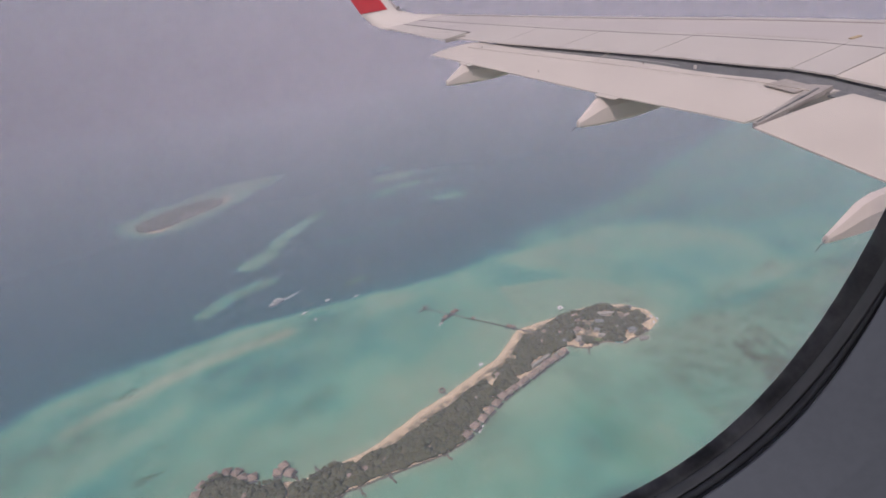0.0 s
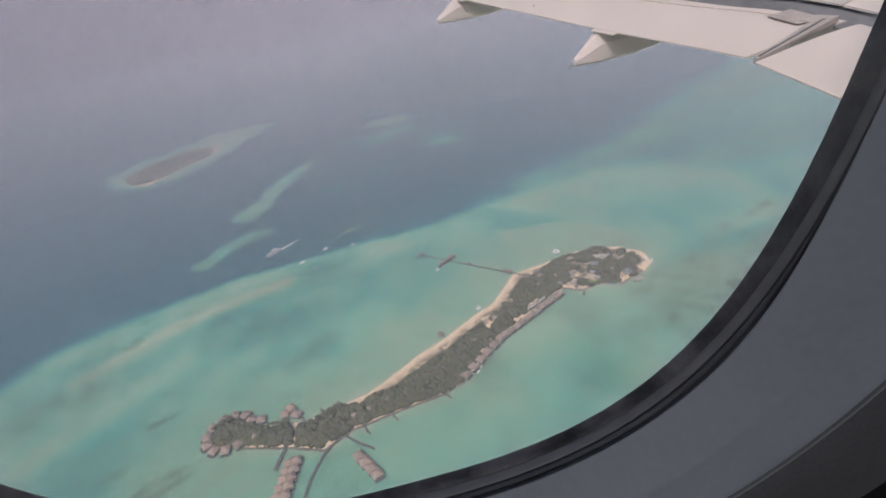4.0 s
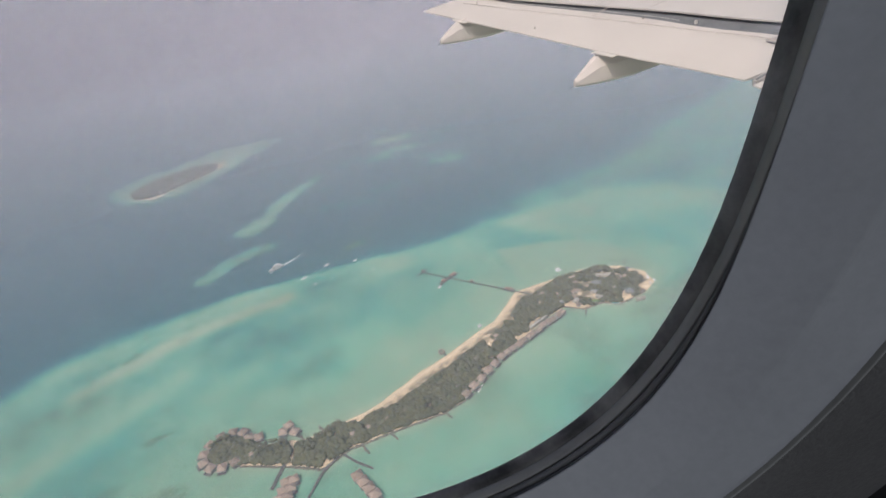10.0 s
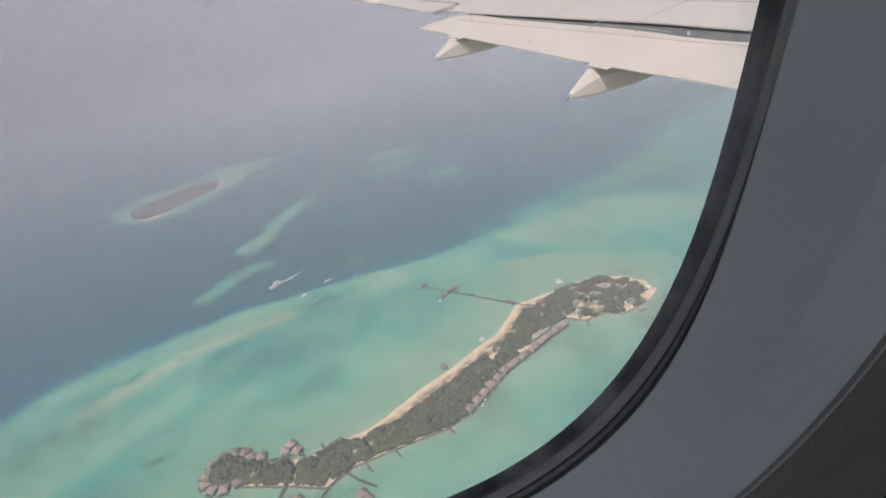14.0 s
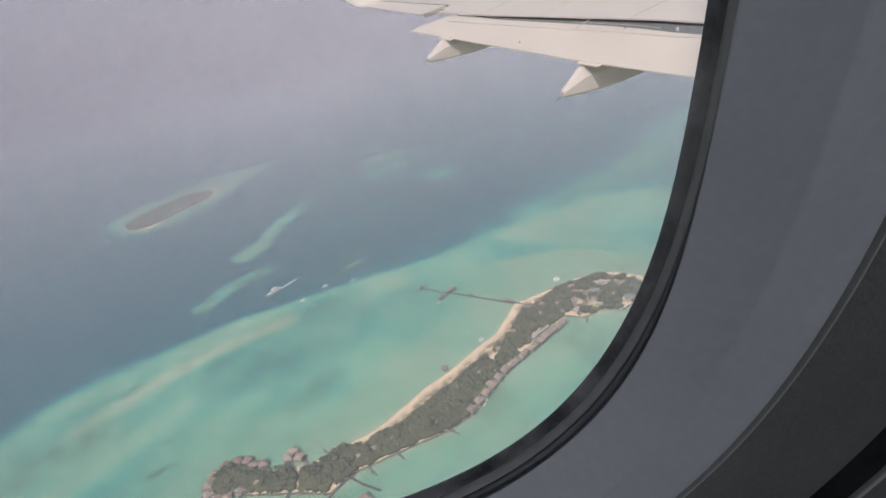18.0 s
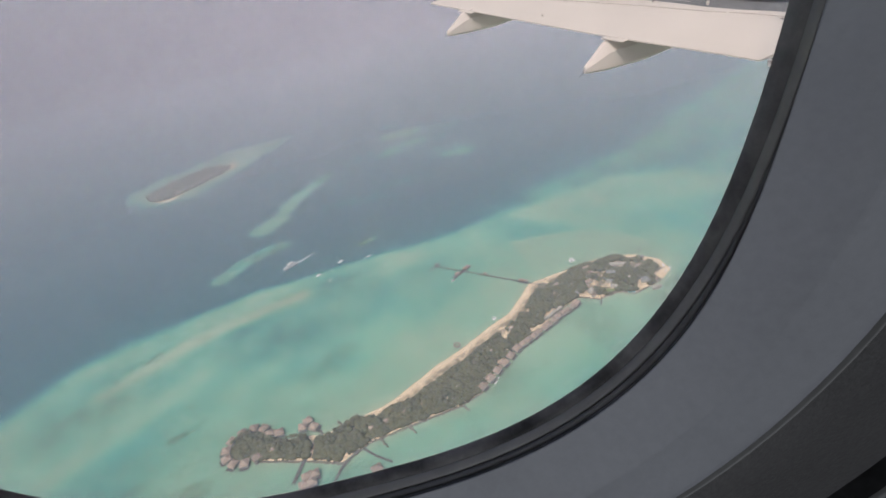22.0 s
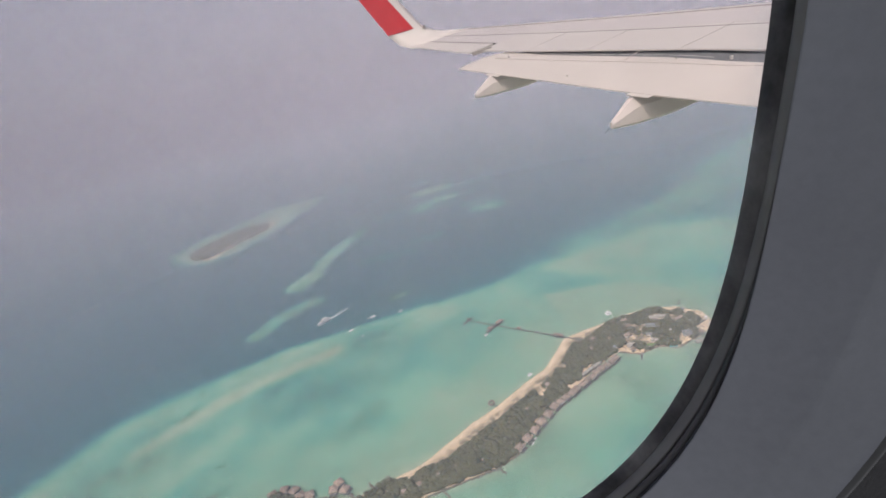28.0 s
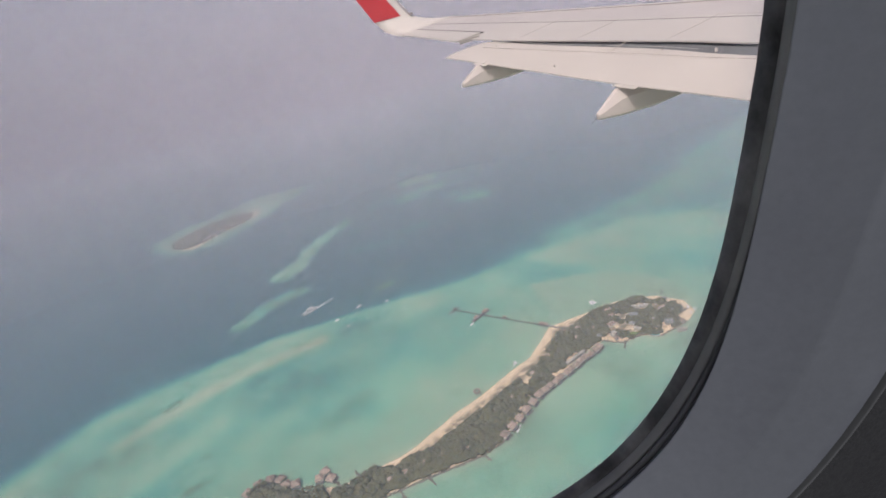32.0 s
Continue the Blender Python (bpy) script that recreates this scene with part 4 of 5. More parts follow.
levels = [((1.80, 14.33, 0.33), (3.45, 14.30, 0.50), (0, 0, 1), 0.07), ((1.63, 14.56, 0.40), (3.15, 14.58, 0.55), (0, -0.25, 1), 0.065), ((1.49, 14.80, 0.51), (2.82, 14.82, 0.62), (0, -0.6, 1), 0.06),
          ((1.35, 14.98, 0.67), (2.52, 14.98, 0.73), (0, -1, 0.6), 0.055), ((1.23, 15.10, 0.85), (2.27, 15.08, 0.87), (0, -1, 0.2), 0.05), ((0.98, 15.2, 1.35), (1.96, 15.2, 1.37), (0, -1, 0.1), 0.045),
          ((0.70, 15.3, 1.90), (1.62, 15.3, 1.92), (0, -1, 0.1), 0.04), ((0.40, 15.42, 2.5), (1.22, 15.42, 2.52), (0, -1, 0.1), 0.032), ((0.14, 15.5, 2.95), (0.75, 15.5, 2.97), (0, -1, 0.1), 0.02)]
winglet = part("winglet", loft([winglet_section(*v) for v in levels]), WHITE, wing, "upswept white winglet with a red panel", True)
red = []
for te_, le_, up_, t_ in levels[4:]:
    a, b = Vector(te_), Vector(le_)
    a, b = a + (a - b) * 0.004, a.lerp(b, 0.80)
    red.append(winglet_section(a + Vector((0, -0.016, 0)), b + Vector((0, -0.016, 0)), up_, t_ * 1.0))
part("red_panel", loft(red), RED, winglet, "bright red painted panel")
part("nose_light", box(2.22, 14.93, 0.84, 2.34, 15.02, 0.90, 0.02), METAL, winglet, "small clear-covered light")


# ---- the resort island ----
def ground_sheet(name, outline, x0, y0, x1, y1, label, top=1.6, cell=4.0):
    """Low sand, rising gently inside its shore line."""
    xs, ys = np.arange(x0, x1, cell), np.arange(y0, y1, cell)
    def height(X, Y):
        d = polygon(X, Y, outline) + 2.0 * rough(X, Y, 24)
        return np.where(d < 0, top * (1 - np.exp(d / 9.0)) + 0.05 + 0.03 * rough(X, Y, 12), -0.35 * np.minimum(d, 12) - 0.02)
    ob, X, Y = sheet(name, xs, ys, height, SAND)
    inland = ob.data.attributes.new("inland", "FLOAT", "POINT")
    inland.data.foreach_set("value", np.clip((-polygon(X, Y, outline) - 7 + 3 * rough(X, Y, 18)) / 6, 0, 1).ravel().astype(np.float32))
    return tagged(ob, label, "beach", kind="structure")


ground_sheet("ground", ISLAND, -285, 335, 375, 605, "pale coral sand beach of the resort island")
ground_sheet("ground_far", FAR_ISLAND, -740, 1460, -420, 1800, "pale sand rim of the far island", cell=9.0)


def clumps(name, centres, label, seed, squash=0.75):
    """A canopy of many small leafy clumps. centres: x, y, z, radius."""
    rng = np.random.RandomState(seed)
    b = bmesh.new()
    bmesh.ops.create_icosphere(b, subdivisions=1, radius=1)
    b.verts.ensure_lookup_table()
    base = np.array([v.co[:] for v in b.verts])
    tri = np.array([[v.index for v in f.verts] for f in b.faces])
    b.free()
    n_ = len(centres)
    jit = 1 + 0.55 * (rng.rand(n_, len(base), 1) - 0.5)
    V = base[None] * jit * np.array([1, 1, squash])
    V = V * centres[:, None, 3:4] + centres[:, None, :3]
    F = (tri[None] + (np.arange(n_) * len(base))[:, None, None]).reshape(-1, 3)
    me = bpy.data.meshes.new(name)
    me.vertices.add(n_ * len(base))
    me.vertices.foreach_set("co", V.ravel().astype(np.float32))
    me.loops.add(F.size)
    me.loops.foreach_set("vertex_index", F.ravel())
    me.polygons.add(len(F))
    me.polygons.foreach_set("loop_start", np.arange(0, F.size, 3))
    me.update()
    me.validate()
    me.materials.append(LEAF)
    return tagged(new(name, me), label, "trees", kind="stuff")


HOUSES = [(270, 531, 19, 10, -32, 1), (288, 546, 30, 7, -20, 2), (257, 514, 11, 6, -40, 1), (256, 500, 12, 7, -45, 2), (285, 509, 9, 6, -35, 2), (299, 494, 15, 14, -20, 1), (243, 545, 12, 8, 10, 0), (224, 505, 12, 8, 30, 2), (222, 494, 9, 6, 30, 0),
          (232, 526, 14, 9, 20, 0), (206, 528, 12, 9, 30, 0), (188, 540, 11, 8, 35, 0), (312, 528, 14, 9, 20, 0), (318, 514, 9, 8, 0, 1), (302, 472, 16, 6, -5, 2), (314, 488, 8, 7, 10, 0), (245, 560, 14, 7, 5, 0), (326, 545, 10, 7, 30, 1),
          (152, 480, 26, 5, 25, 2), (168, 487, 14, 5, 22, 2), (205, 510, 10, 7, 25, 1)]
FAR_HOUSES = [(-604, 1524, 40), (-580, 1552, 48), (-566, 1570, 52), (-548, 1590, 50), (-534, 1606, 45), (-520, 1622, 48), (-500, 1646, 52), (-560, 1620, 30), (-540, 1646, 35), (-476, 1700, 70), (-660, 1690, 20), (-622, 1722, 25)]
LAWNS = [(246, 496, 9, 3.4, -12), (310, 508, 4.5, 4.0, 0)]


def wooded(outline, x0, y0, x1, y1, count, seed, sizes, dx=5.0, dy=11.0, gap=0.25):
    rng = np.random.RandomState(seed)
    X, Y = rng.uniform(x0, x1, count * 8), rng.uniform(y0, y1, count * 8)
    ok = (polygon(X, Y, outline) < -3) & (polygon(X - dx * 0.5, Y + dy * np.clip((X + 130) / 90, 0.2, 1) * np.clip((240 - X) / 60, 0.35, 1), outline) < -1 + 2 * rough(X, Y, 20)) & (rough(X, Y, 34) > -0.85 + gap)
    for hx, hy, w, l_, _ in LAWNS + [(272, 474, 8, 5, 0)]:
        ok &= np.hypot((X - hx) / (w + 1), (Y - hy) / (l_ + 1)) > 1
    for hx, hy, _ in FAR_HOUSES:
        ok &= np.hypot(X - hx, Y - hy + 4) > 8
    for hx, hy, w, l_, a, _ in HOUSES:
        ok &= np.hypot(X - hx, Y - hy) > 0.43 * max(w, l_)
    east = X > 205
    ok &= ~east | (rough(X + 50, Y, 20) > -0.24)
    ok &= rough(X - 300, Y, 12, 2) > -0.42
    ok &= (X < 314) | (polygon(X, Y, outline) < -17)
    X, Y = X[ok][:count], Y[ok][:count]
    r = sizes[0] + (sizes[1] - sizes[0]) * rng.rand(len(X)) ** 2.2
    z = 1.2 + (rng.uniform(2.2, 4.6, len(X)) + 3.0 * np.clip(rough(X, Y + 200, 13, 2), -1, 1)) * np.clip(-polygon(X, Y, outline) / 14, 0.35, 1)
    return np.stack([X, Y, z, r], -1)


canopy = wooded(ISLAND, -264, 350, 350, 580, 15000, 3, (0.8, 4.8), 5, 24)
clumps("island_trees", canopy, "dense green-grey tropical trees and shrubs", 5)
clumps("far_island_trees", wooded(FAR_WOOD, -715, 1485, -440, 1785, 7000, 4, (3.5, 7.5), 0, 0, -0.6), "dark wooded cover of the far island", 6)


def palm(m, seed, group="palms"):
    rng = random.Random(seed)
    p = thing("palm_tree", m, "slender coconut palm with drooping fronds on the beach edge", "palm tree", group)
    h = rng.uniform(6, 9)
    bend = rng.uniform(0.5, 1.8)
    top = Vector((bend, 0, h))
    part("trunk", tube([(0, 0, -0.5), (bend * 0.2, 0, h * 0.4), (bend * 0.6, 0, h * 0.75), top], 0.22, 6, taper=0.6), BARK, p)
    bm = bmesh.new()
    for i in range(11):
        a = 2 * math.pi * i / 11 + rng.uniform(-0.2, 0.2)
        L, up = rng.uniform(2.0, 2.9), rng.uniform(0.2, 1.0)
        u, v = Vector((math.cos(a), math.sin(a), 0)), Vector((-math.sin(a), math.cos(a), 0))
        prev = None
        for t in (0, 0.25, 0.5, 0.75, 1):
            c = top + u * L * t + Vector((0, 0, up * math.sin(t * 2.2) * 1.4 - 2.2 * t * t))
            w = 0.75 * math.sin(math.pi * (0.15 + 0.8 * t))
            row = [bm.verts.new(c - v * w - Vector((0, 0, 0.3 * w))), bm.verts.new(c), bm.verts.new(c + v * w - Vector((0, 0, 0.3 * w)))]
            if prev:
                bm.faces.new((prev[0], prev[1], row[1], row[0]))
                bm.faces.new((prev[1], prev[2], row[2], row[1]))
            prev = row
    part("crown", bm, LEAF, p)
    return p


rng = random.Random(11)
palms = [palm(pose(2000 + 40 * i, -600, 1.0), i) for i in range(3)]
spots = canopy[np.argsort(-polygon(canopy[:, 0] - 5, canopy[:, 1] + 13, ISLAND))][:120]
for i in range(60):
    x, y = spots[i * 2][:2]
    m = pose(x, y, 1.0, 0, 0, rng.uniform(0, 360))
    if i < 3:
        palms[i].matrix_basis = m
    else:
        copy_thing(palms[i % 3], m)


def villa(name, w, l, roof, label, group, stilts=True, wall=PLASTER, high=3.0):
    """A small house with a hipped roof."""
    v = thing(name, pose(0, 0, 0), label, "house", group)
    base = 1.6 if stilts else 0.4
    part("wall", box(-w / 2 + 0.8, -l / 2 + 0.8, base, w / 2 - 0.8, l / 2 - 0.8, base + high), wall, v)
    e = base + high - 0.3
    rx, ry = max(w - l, 0) / 2 + 0.3, max(l - w, 0) / 2 + 0.3
    ht = min(w, l) * 0.36
    part("roof", loft([[(-w / 2, -l / 2, e), (w / 2, -l / 2, e), (w / 2, l / 2, e), (-w / 2, l / 2, e)], [(-w / 2 - 0.1, -l / 2 - 0.1, e + 0.25), (w / 2 + 0.1, -l / 2 - 0.1, e + 0.25), (w / 2 + 0.1, l / 2 + 0.1, e + 0.25), (-w / 2 - 0.1, l / 2 + 0.1, e + 0.25)],
                       [(-rx, -ry, e + ht), (rx, -ry, e + ht), (rx, ry, e + ht), (-rx, ry, e + ht)]]), roof, v)
    if stilts:
        deck = part("deck", box(-w / 2 + 0.2, -l / 2 - 2.6, base - 0.35, w / 2 - 0.2, l / 2, base), WOOD, v)
        for sx in (-1, 1):
            for sy in (-1, 1):
                part("stilt", tube([(sx * w * 0.42, sy * l * 0.42, -2), (sx * w * 0.42, sy * l * 0.42, base)], 0.18, 6), WOOD, deck)
    return v


def place(proto, spots_):
    """Sets the first spot's copy as the built one, the rest as copies."""
    for i, m in enumerate(spots_):
        if i == 0:
            proto.matrix_basis = m
        else:
            copy_thing(proto, m)


# villas along the lagoon shore
row_a = []
for (xa, ya), (xb, yb), k in (((196, 494), (100, 448), 12),):
    row_a += [(xa + (xb - xa) * i / (k - 1) + rng.uniform(-1.0, 1.0), ya + (yb - ya) * i / (k - 1) + rng.uniform(-1.4, 1.4), math.degrees(math.atan2(ya - yb, xa - xb)) + rng.uniform(-9, 9)) for i in range(k)]
place(villa("water_villa", 8.6, 7.8, THATCH, "thatched villa on stilts along the lagoon shore", "lagoon villas"), [pose(x, y - 3, 0, 0, 0, a) for x, y, a in row_a])
place(villa("family_villa", 10.8, 9.2, THATCH, "large thatched villa on stilts along the lagoon shore", "large lagoon villas"), [pose(90 - 11.6 * i, 440 - 8.6 * i, 0, 0, 0, 36 + 9 * (i % 2) - 3 * (i % 3)) for i in range(6)])
# cottages among the trees
place(villa("beach_cottage", 6.4, 6.0, THATCH, "small brown thatched cottage among beach trees", "beach cottages", stilts=False, high=4.6),
      [pose(x, y, 1.2, 0, 0, a) for x, y, a in ((-40, 396, 20), (-22, 404, 30), (-4, 408, 15), (16, 414, 35), (-62, 394, 10), (-82, 390, 25), (-100, 386, 5), (-118, 384, 30), (34, 432, 40), (58, 446, 20), (96, 478, 30), (150, 512, 25), (176, 520, 35))])
# round cluster at the western point
ring_spots = [(-240 + 25 * math.cos(radians(a)), 419 + 24 * math.sin(radians(a)), a) for a in range(20, 360, 31)]
place(villa("point_villa", 10, 10, THATCH, "brown thatched villa on stilts round the western point", "point villas"),
      [pose(x, y, 0, 0, 0, a + 90) for x, y, a in ring_spots] + [pose(-205, 424, 0, 0, 0, 10), pose(-178, 421, 0, 0, 0, 0), pose(-172, 428, 0, 0, 0, 30), pose(-165, 416, 0, 0, 0, 60), pose(-210, 400, 0, 0, 0, 0)])
place(villa("pier_villa", 11, 9.5, THATCH, "thatched villa on stilts in a short double row", "pier villas"),
      [pose(-171 - 2.6 * i + dx, 352 - 8.8 * i, 0, 0, 0, 15) for i in range(6) for dx in (0, 7)][::1][:10] + [pose(-100 + 5 * i, 334 - 9 * i, 0, 0, 0, 20) for i in range(4)])
for i, (x, y, w, l_, a, k) in enumerate(HOUSES):
    mat, text = ((THATCH, "brown-roofed resort building among trees"), (TILE, "large grey-roofed resort building among trees"), (PALE_ROOF, "pale-roofed resort building among trees"))[k]
    villa("resort_house", w * 0.82, l_ * 0.82, mat, text, "resort buildings", stilts=False, high=4.0).matrix_basis = pose(x, y, 1.2, 0, 0, a)


def patch(name, cx, cy, rx, ry, turn, z, thick, material, label, category):
    """A low slab with a rounded, slightly uneven outline."""
    r_ = random.Random(int(cx))
    loop = [(rx * math.cos(a) * k, ry * math.sin(a) * k) for a, k in ((2 * math.pi * i / 20, r_.uniform(0.9, 1.08)) for i in range(20))]
    ob = part(name, loft([[(x, y, 0) for x, y in loop], [(x * 0.98, y * 0.98, thick) for x, y in loop]]), material, at=pose(cx, cy, z, 0, 0, turn))
    return tagged(ob, label, category)


for x, y, rx, ry, a in LAWNS:
    patch("lawn", x, y, rx, ry, a, 1.2, 0.75, LAWN, "bright green watered lawn between resort buildings", "lawn")
# a small swimming pool by the sea wall: coping, water
pool = thing("swimming_pool", pose(270, 480, 1.2, 0, 0, -25), "small turquoise swimming pool beside the sea wall", "pool", "")
part("water", box(-4.6, -2.0, 0.1, 4.6, 2.0, 0.62), POOL, pool, "turquoise pool water")
for x0, y0, x1, y1 in ((-5.4, -2.8, 5.4, -2.0), (-5.4, 2.0, 5.4, 2.8), (-5.4, -2.0, -4.6, 2.0), (4.6, -2.0, 5.4, 2.0)):
    part("coping", box(x0, y0, 0.0, x1, y1, 0.75, 0.04), PLASTER, pool, "pale stone coping")


# ---- jetties and landings ----
def jetty(name, pts, width, label, roofs=(), deck_z=1.6):
    """A timber jetty on piles; roofs: x, y, w, l, turn of its pavilions."""
    j = thing(name, pose(pts[0][0], pts[0][1], 0), label, "jetty")
    o = Vector((pts[0][0], pts[0][1], 0))
    for (x0, y0), (x1, y1) in zip(pts, pts[1:]):
        a, b = Vector((x0, y0, 0)) - o, Vector((x1, y1, 0)) - o
        d = (b - a).normalized()
        n_ = Vector((-d.y, d.x, 0)) * width / 2
        z0, z1 = Vector((0, 0, deck_z - 0.4)), Vector((0, 0, deck_z))
        part("deck", loft([[a - n_ + z0, a + n_ + z0, a + n_ + z1, a - n_ + z1], [b - n_ + z0, b + n_ + z0, b + n_ + z1, b - n_ + z1]]), WOOD, j)
        k = max(1, int((b - a).length / 12))
        for i in range(k + 1):
            c = a.lerp(b, i / k)
            for s in (-0.8, 0.8):
                q = c + n_ * s
                part("pile", tube([q - Vector((0, 0, 2)), q + Vector((0, 0, deck_z + 0.6))], 0.2, 5), WOOD, j)
    for x, y, w, l_, t in roofs:
        c, m = Vector((x, y, 0)) - o, Matrix.Rotation(radians(t), 4, "Z")
        bm = loft([[m @ Vector((sx * w / 2 * k, sy * l_ / 2 * k, z)) + c for sx, sy in ((-1, -1), (1, -1), (1, 1), (-1, 1))] for k, z in ((1, 4.2), (1.02, 4.5), (0.15, 6.4))])
        platform = part("platform", loft([[m @ Vector((sx * w * 0.56, sy * l_ * 0.56, z)) + c for sx, sy in ((-1, -1), (1, -1), (1, 1), (-1, 1))] for z in (deck_z - 0.5, deck_z + 0.004)]), WOOD, j)
        part("pavilion_roof", bm, THATCH, platform, "pale brown thatched roof")
        for sx in (-0.4, 0.4):
            for sy in (-0.4, 0.4):
                q = m @ Vector((sx * w, sy * l_, 0)) + c
                part("post", tube([q + Vector((0, 0, -2)), q + Vector((0, 0, 4.3))], 0.15, 5), WOOD, platform)
    return j


jetty("main_jetty", [(176, 549), (40, 689)], 2.2, "long timber jetty from the beach with thatched pavilions", [(84, 656, 13, 7, 33), (66, 645, 8, 6, 33), (151, 575, 14, 6, -45), (106, 622, 5, 4.5, -45)])
jetty("jetty_head", [(28, 681), (48, 696)], 4, "wide timber landing at the jetty's end", [(40, 690, 4, 3, 36)])
jetty("cross_jetty", [(58, 639), (92, 661)], 7, "broad timber platform across the jetty")
jetty("east_jetty", [(318, 507), (338, 512)], 3, "short landing stage at the eastern beach")
jetty("villa_pier", [(-170, 388), (-186, 350)], 4, "straight timber pier beside the western point")
jetty("curved_walkway", [(-118, 366), (-136, 350), (-150, 326), (-158, 300)], 2.6, "curving timber walkway to the pier villas")
jetty("second_walkway", [(-112, 366), (-100, 352), (-84, 338)], 2.6, "timber walkway across the shallows")


def floating_deck(m, w, l, label):
    """A pale raft with an open well in the middle and a canopy on four posts."""
    f = thing("floating_deck", m, label, "pontoon")
    for x0, y0, x1, y1 in ((-w / 2, -l / 2, w / 2, -l / 5), (-w / 2, l / 5, w / 2, l / 2), (-w / 2, -l / 5, -w / 5, l / 5), (w / 5, -l / 5, w / 2, l / 5)):
        part("pontoon", box(x0, y0, -0.4, x1, y1, 0.7, 0.05), HULL, f)
    part("well_floor", box(-w / 5, -l / 5, -0.4, w / 5, l / 5, 0.1), WOOD, f)
    for sx in (-0.4, 0.4):
        part("post", tube([(sx * w, l * 0.4, 0.6), (sx * w, l * 0.4, 3)], 0.1, 6), WOOD, f)
        part("post", tube([(sx * w, l * 0.25, 0.6), (sx * w, l * 0.25, 3)], 0.1, 6), WOOD, f)
    part("canopy", box(-w * 0.45, l * 0.2, 3, w * 0.45, l * 0.45, 3.2, 0.05), CANVAS, f)
    return f


floating_deck(pose(239, 594, 0, 0, 0, 15), 9, 7.5, "white floating swim deck moored off the beach")
floating_deck(pose(84, 512, 0, 0, 0, 25), 6, 4, "small white floating deck close to the beach")


def ring_hut(m):
    """A ring of thatched roof on posts round an open middle, with a boarded way to the beach."""
    h = thing("ring_hut", m, "round thatched ring hut on stilts off the beach", "hut")
    k = 16
    bm = bmesh.new()
    loops = [[bm.verts.new((r * math.cos(2 * math.pi * i / k), r * math.sin(2 * math.pi * i / k), z)) for i in range(k)] for r, z in ((4.7, 3.2), (3.9, 3.9), (3.0, 3.3), (3.05, 3.1), (4.6, 3.0))]
    for a, b in zip(loops, loops[1:] + loops[:1]):
        for i in range(k):
            bm.faces.new((a[i], a[(i + 1) % k], b[(i + 1) % k], b[i]))
    part("roof", bm, THATCH, h)
    bm = bmesh.new()
    loops = [[bm.verts.new((r * math.cos(2 * math.pi * i / k), r * math.sin(2 * math.pi * i / k), z)) for i in range(k)] for r, z in ((4.5, 1.6), (3.0, 1.6), (3.0, 1.2), (4.5, 1.2))]
    for a, b in zip(loops, loops[1:] + loops[:1]):
        for i in range(k):
            bm.faces.new((a[i], a[(i + 1) % k], b[(i + 1) % k], b[i]))
    part("ring_deck", bm, WOOD, h)
    for i in range(8):
        c = Vector((math.cos(math.pi * i / 4), math.sin(math.pi * i / 4), 0)) * 3.8
        part("post", tube([c + Vector((0, 0, -2)), c + Vector((0, 0, 3.6))], 0.14, 5), WOOD, h)
    part("walkway", box(4.0, -0.8, 1.2, 10.5, 0.8, 1.55), WOOD, h)
    return h


ring_hut(pose(22, 480, 0, 0, 0, -62))
for i, (x, y) in enumerate(((13, 512), (-34, 563), (4, 590))):
    boat_mark = thing("mooring_buoy", pose(x, y, 0), "small dark mooring float in the lagoon", "buoy", "mooring floats")
    part("float", loft([[(0.9 * k * math.cos(a), 0.9 * k * math.sin(a), z) for a in (math.pi * j / 4 for j in range(8))] for k, z in ((0.4, -0.4), (1, 0), (1, 0.4), (0.5, 0.9))]), ROCK, boat_mark)
    part("stake", tube([(0, 0, -2), (0, 0, 2.2)], 0.12, 6), WOOD, boat_mark)
jetty("dive_landing", [(228, 484), (222, 474)], 2.4, "short landing stage on the lagoon side")
jetty("groyne_walk", [(333, 563), (342, 574)], 2.2, "short stone groyne at the island's corner")


def groyne(pts, label, seed, width=2.2):
    """A line of heaped boulders."""
    rng = np.random.RandomState(seed)
    out = []
    for (x0, y0), (x1, y1) in zip(pts, pts[1:]):
        k = int(math.hypot(x1 - x0, y1 - y0) / 1.1) + 1
        for i in range(k):
            t = i / k
            for _ in range(2):
                out.append((x0 + (x1 - x0) * t + rng.normal(0, width / 3), y0 + (y1 - y0) * t + rng.normal(0, width / 3), 0.2 + rng.uniform(0, 0.5), rng.uniform(0.7, 1.3)))
    ob = clumps("rock_groyne", np.array(out), label, seed, 0.7)
    ob.data.materials.clear()
    ob.data.materials.append(ROCK)
    return tagged(ob, label, "rocks", kind="stuff")


groyne([(205, 503), (226, 487), (257, 490), (273, 477), (299, 483), (322, 489)], "dark boulder sea wall along the lagoon side", 21)
groyne([(-222, 392), (-165, 370), (-135, 356), (-103, 371), (-59, 376), (2, 381), (30, 391)], "low dark sea wall along the southern shore", 22, 1.6)
for i, (x, y, dx, dy) in enumerate(((-155, 403, -6, 10), (-132, 407, -7, 10), (-112, 410, -6, 9), (-60, 377, 5, -12), (-92, 372, 6, -14), (2, 382, 6, -10))):
    groyne([(x, y), (x + dx, y + dy)], "short boulder groyne at the shore", 30 + i)


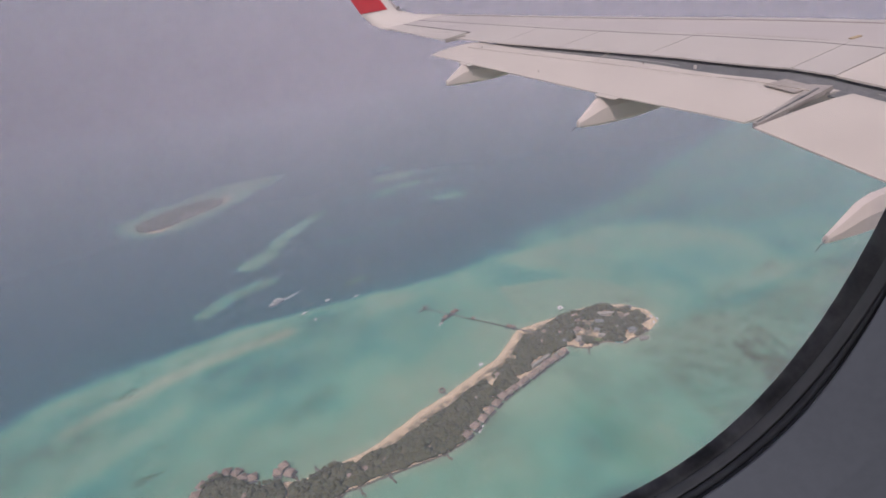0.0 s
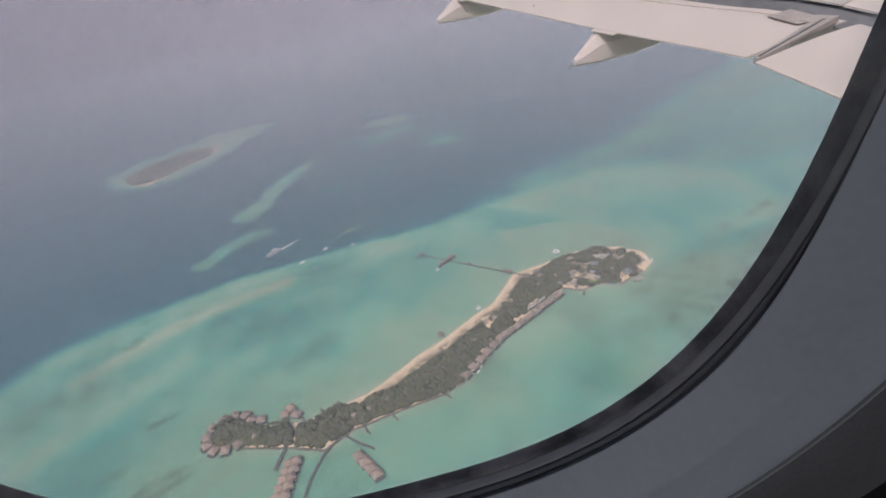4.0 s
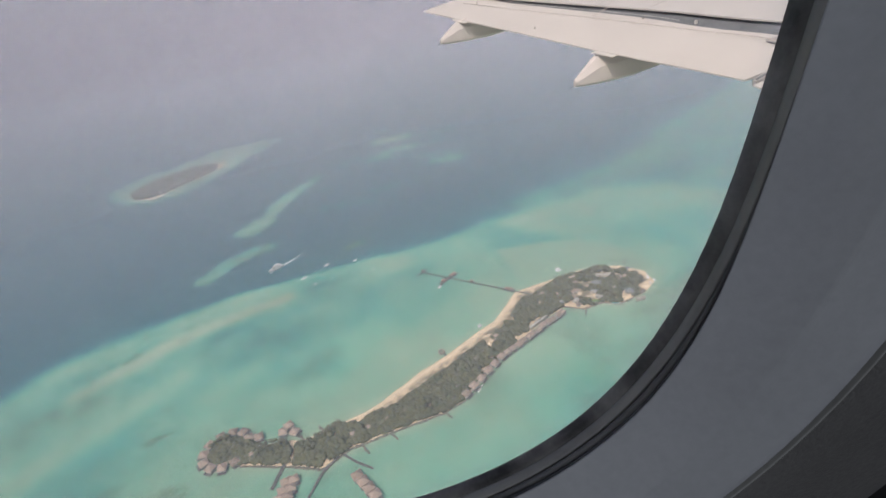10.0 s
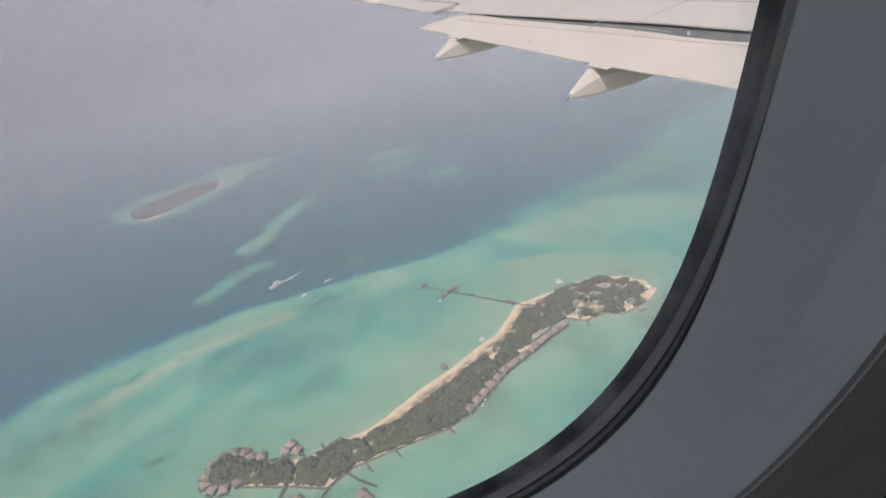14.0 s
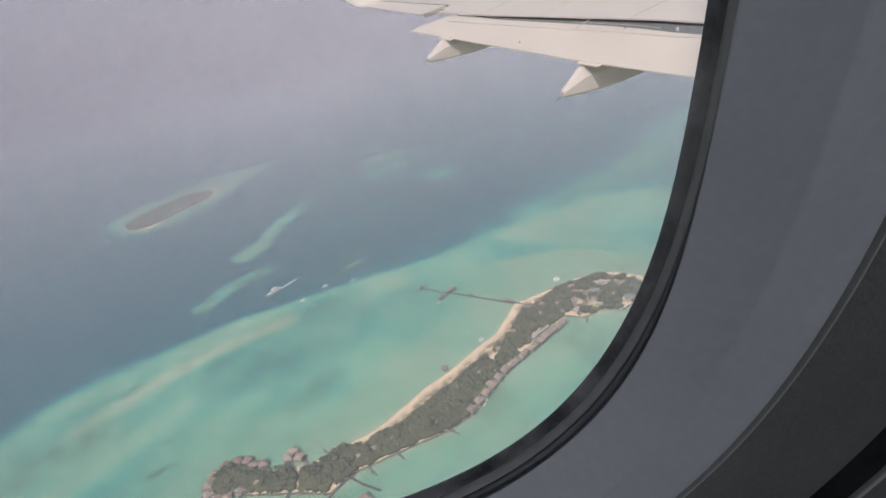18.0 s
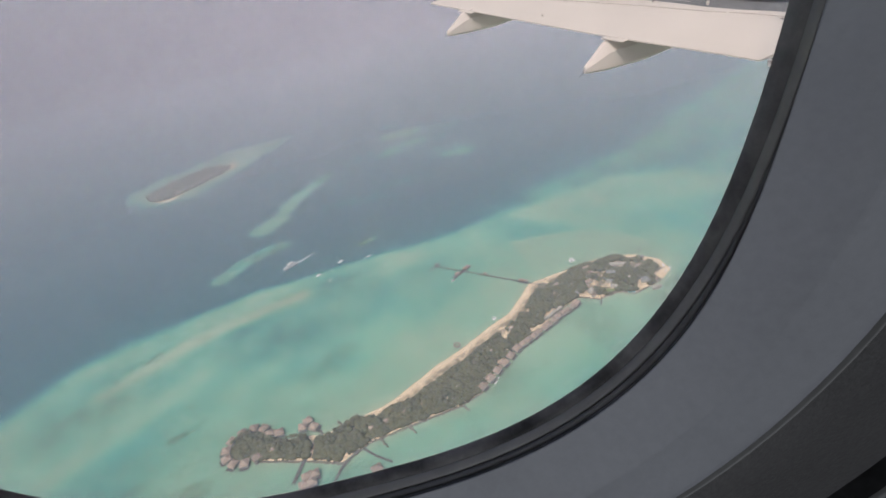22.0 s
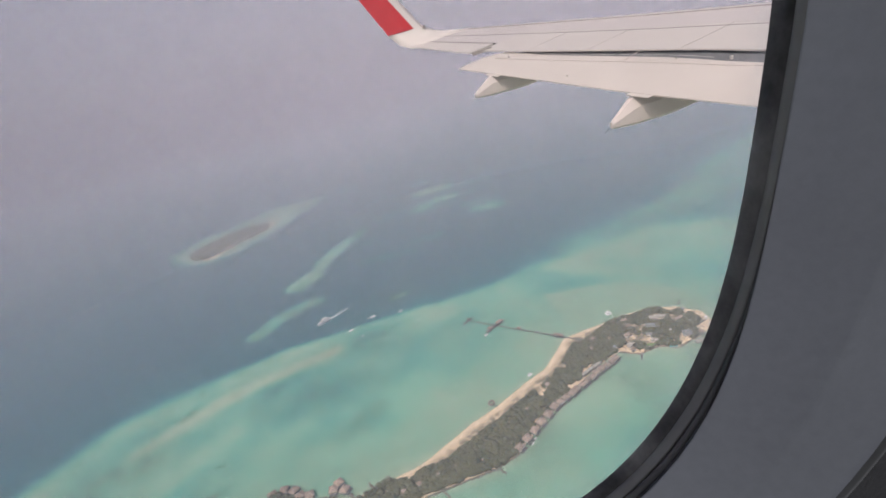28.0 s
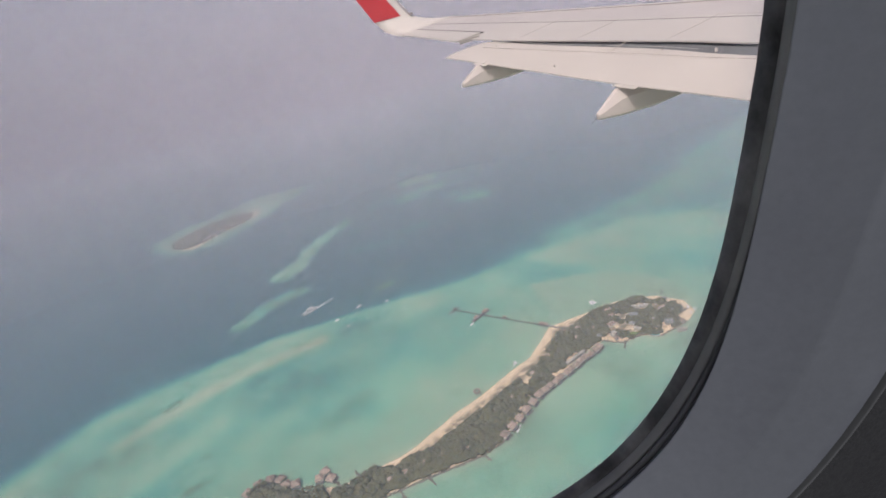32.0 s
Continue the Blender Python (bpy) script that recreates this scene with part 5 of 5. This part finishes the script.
# ---- boats ----
def boat(m, length, label, canopy_on=True, group="moored boats"):
    b = thing("boat", m, label, "boat", group)
    L, w = length, length * 0.15
    secs = []
    for t, k, dz in ((-0.5, 0.75, 0), (-0.25, 1.0, 0), (0.1, 1.0, 0.05), (0.35, 0.6, 0.2), (0.5, 0.06, 0.45)):
        x = t * L
        z = L * 0.09 + dz * L * 0.12
        secs.append([(x, -w * k, z), (x, -w * k * 0.8, -0.3), (x, 0, -0.6), (x, w * k * 0.8, -0.3), (x, w * k, z), (x, 0, z - 0.15)])
    part("hull", loft(secs), HULL, b)
    cabin = part("cabin", box(-L * 0.22, -w * 0.7, L * 0.06, L * 0.15, w * 0.7, L * 0.19, 0.1), HULL, b)
    part("windscreen", box(L * 0.15, -w * 0.6, L * 0.10, L * 0.165, w * 0.6, L * 0.165, 0.02), DARK, cabin, "dark windscreen")
    if canopy_on:
        part("canopy", box(-L * 0.3, -w * 0.8, L * 0.20, L * 0.1, w * 0.8, L * 0.215, 0.05), CANVAS, b)
    return b


for i, (x, y, L, a) in enumerate(((-161, 774, 14, 40), (-120, 803, 15, 35), (-141, 743, 8, 50), (-68, 794, 11, 30), (-40, 744, 8, 10), (-72, 723, 6, 0), (56, 634, 12, 40), (343, 517, 13, 70), (338, 503, 10, 60), (347, 508, 9, 75),
                                  (130, 500, 6, 20), (18, 430, 6, 30), (48, 399, 8, 40), (52, 404, 8, 40))):
    boat(pose(x, y, 0.2, 0, 0, a), L * 0.72, "small white motor boat lying on shallow water", i % 2 == 0)
ship = boat(pose(-215, 838, 0.5, 0, 0, 216), 30, "large white two-deck safari boat under way", True, "boats under way")
part("upper_deck", box(-7, -2.6, 5.6, 3, 2.6, 8.2, 0.2), HULL, ship)
boat(pose(-850, 1640, 0.2, 0, 0, 60), 14, "white boat far out on the open sea", False, "boats under way")


def wake(x, y, turn, length):
    """A thin fan of broken foam, spreading behind a boat."""
    r_ = np.random.RandomState(12)
    bm = bmesh.new()
    for i in range(260):
        t = r_.rand() ** 1.4
        c = Vector((t * length, r_.normal(0, 0.7 + 2.4 * t), 0.06 + 0.03 * r_.rand()))
        k, a = r_.uniform(0.5, 1.5) * (1.1 - 0.6 * t), r_.uniform(0, 6.28)
        bm.faces.new([bm.verts.new(c + Vector((k * q * math.cos(a + w), 0.6 * k * q * math.sin(a + w), 0.0))) for w, q in ((0, 1.4), (1.3, 0.8), (2.5, 1.1), (3.8, 1.2), (5.1, 0.7))])
    ob = part("boat_wake", bm, FOAM, at=pose(x, y, 0, 0, 0, turn))
    return tagged(ob, "white foam trailing behind the safari boat", "wake", kind="stuff")


wake(-203, 847, 36, 44)

# pale houses along the far island's southern shore
far_house = villa("far_house", 9, 6.5, PLASTER, "pale low house under trees on the far island", "far island houses", stilts=False, high=6.0)
place(far_house, [pose(x, y, 1.2, 0, 0, a) for x, y, a in FAR_HOUSES])

# ---- the aircraft as the origin ----
for ob in list(scene.objects):
    if ob.parent is None and ob.type != "CAMERA":
        ob.matrix_basis = Matrix.Translation((-AX, -AY, -H)) @ ob.matrix_basis
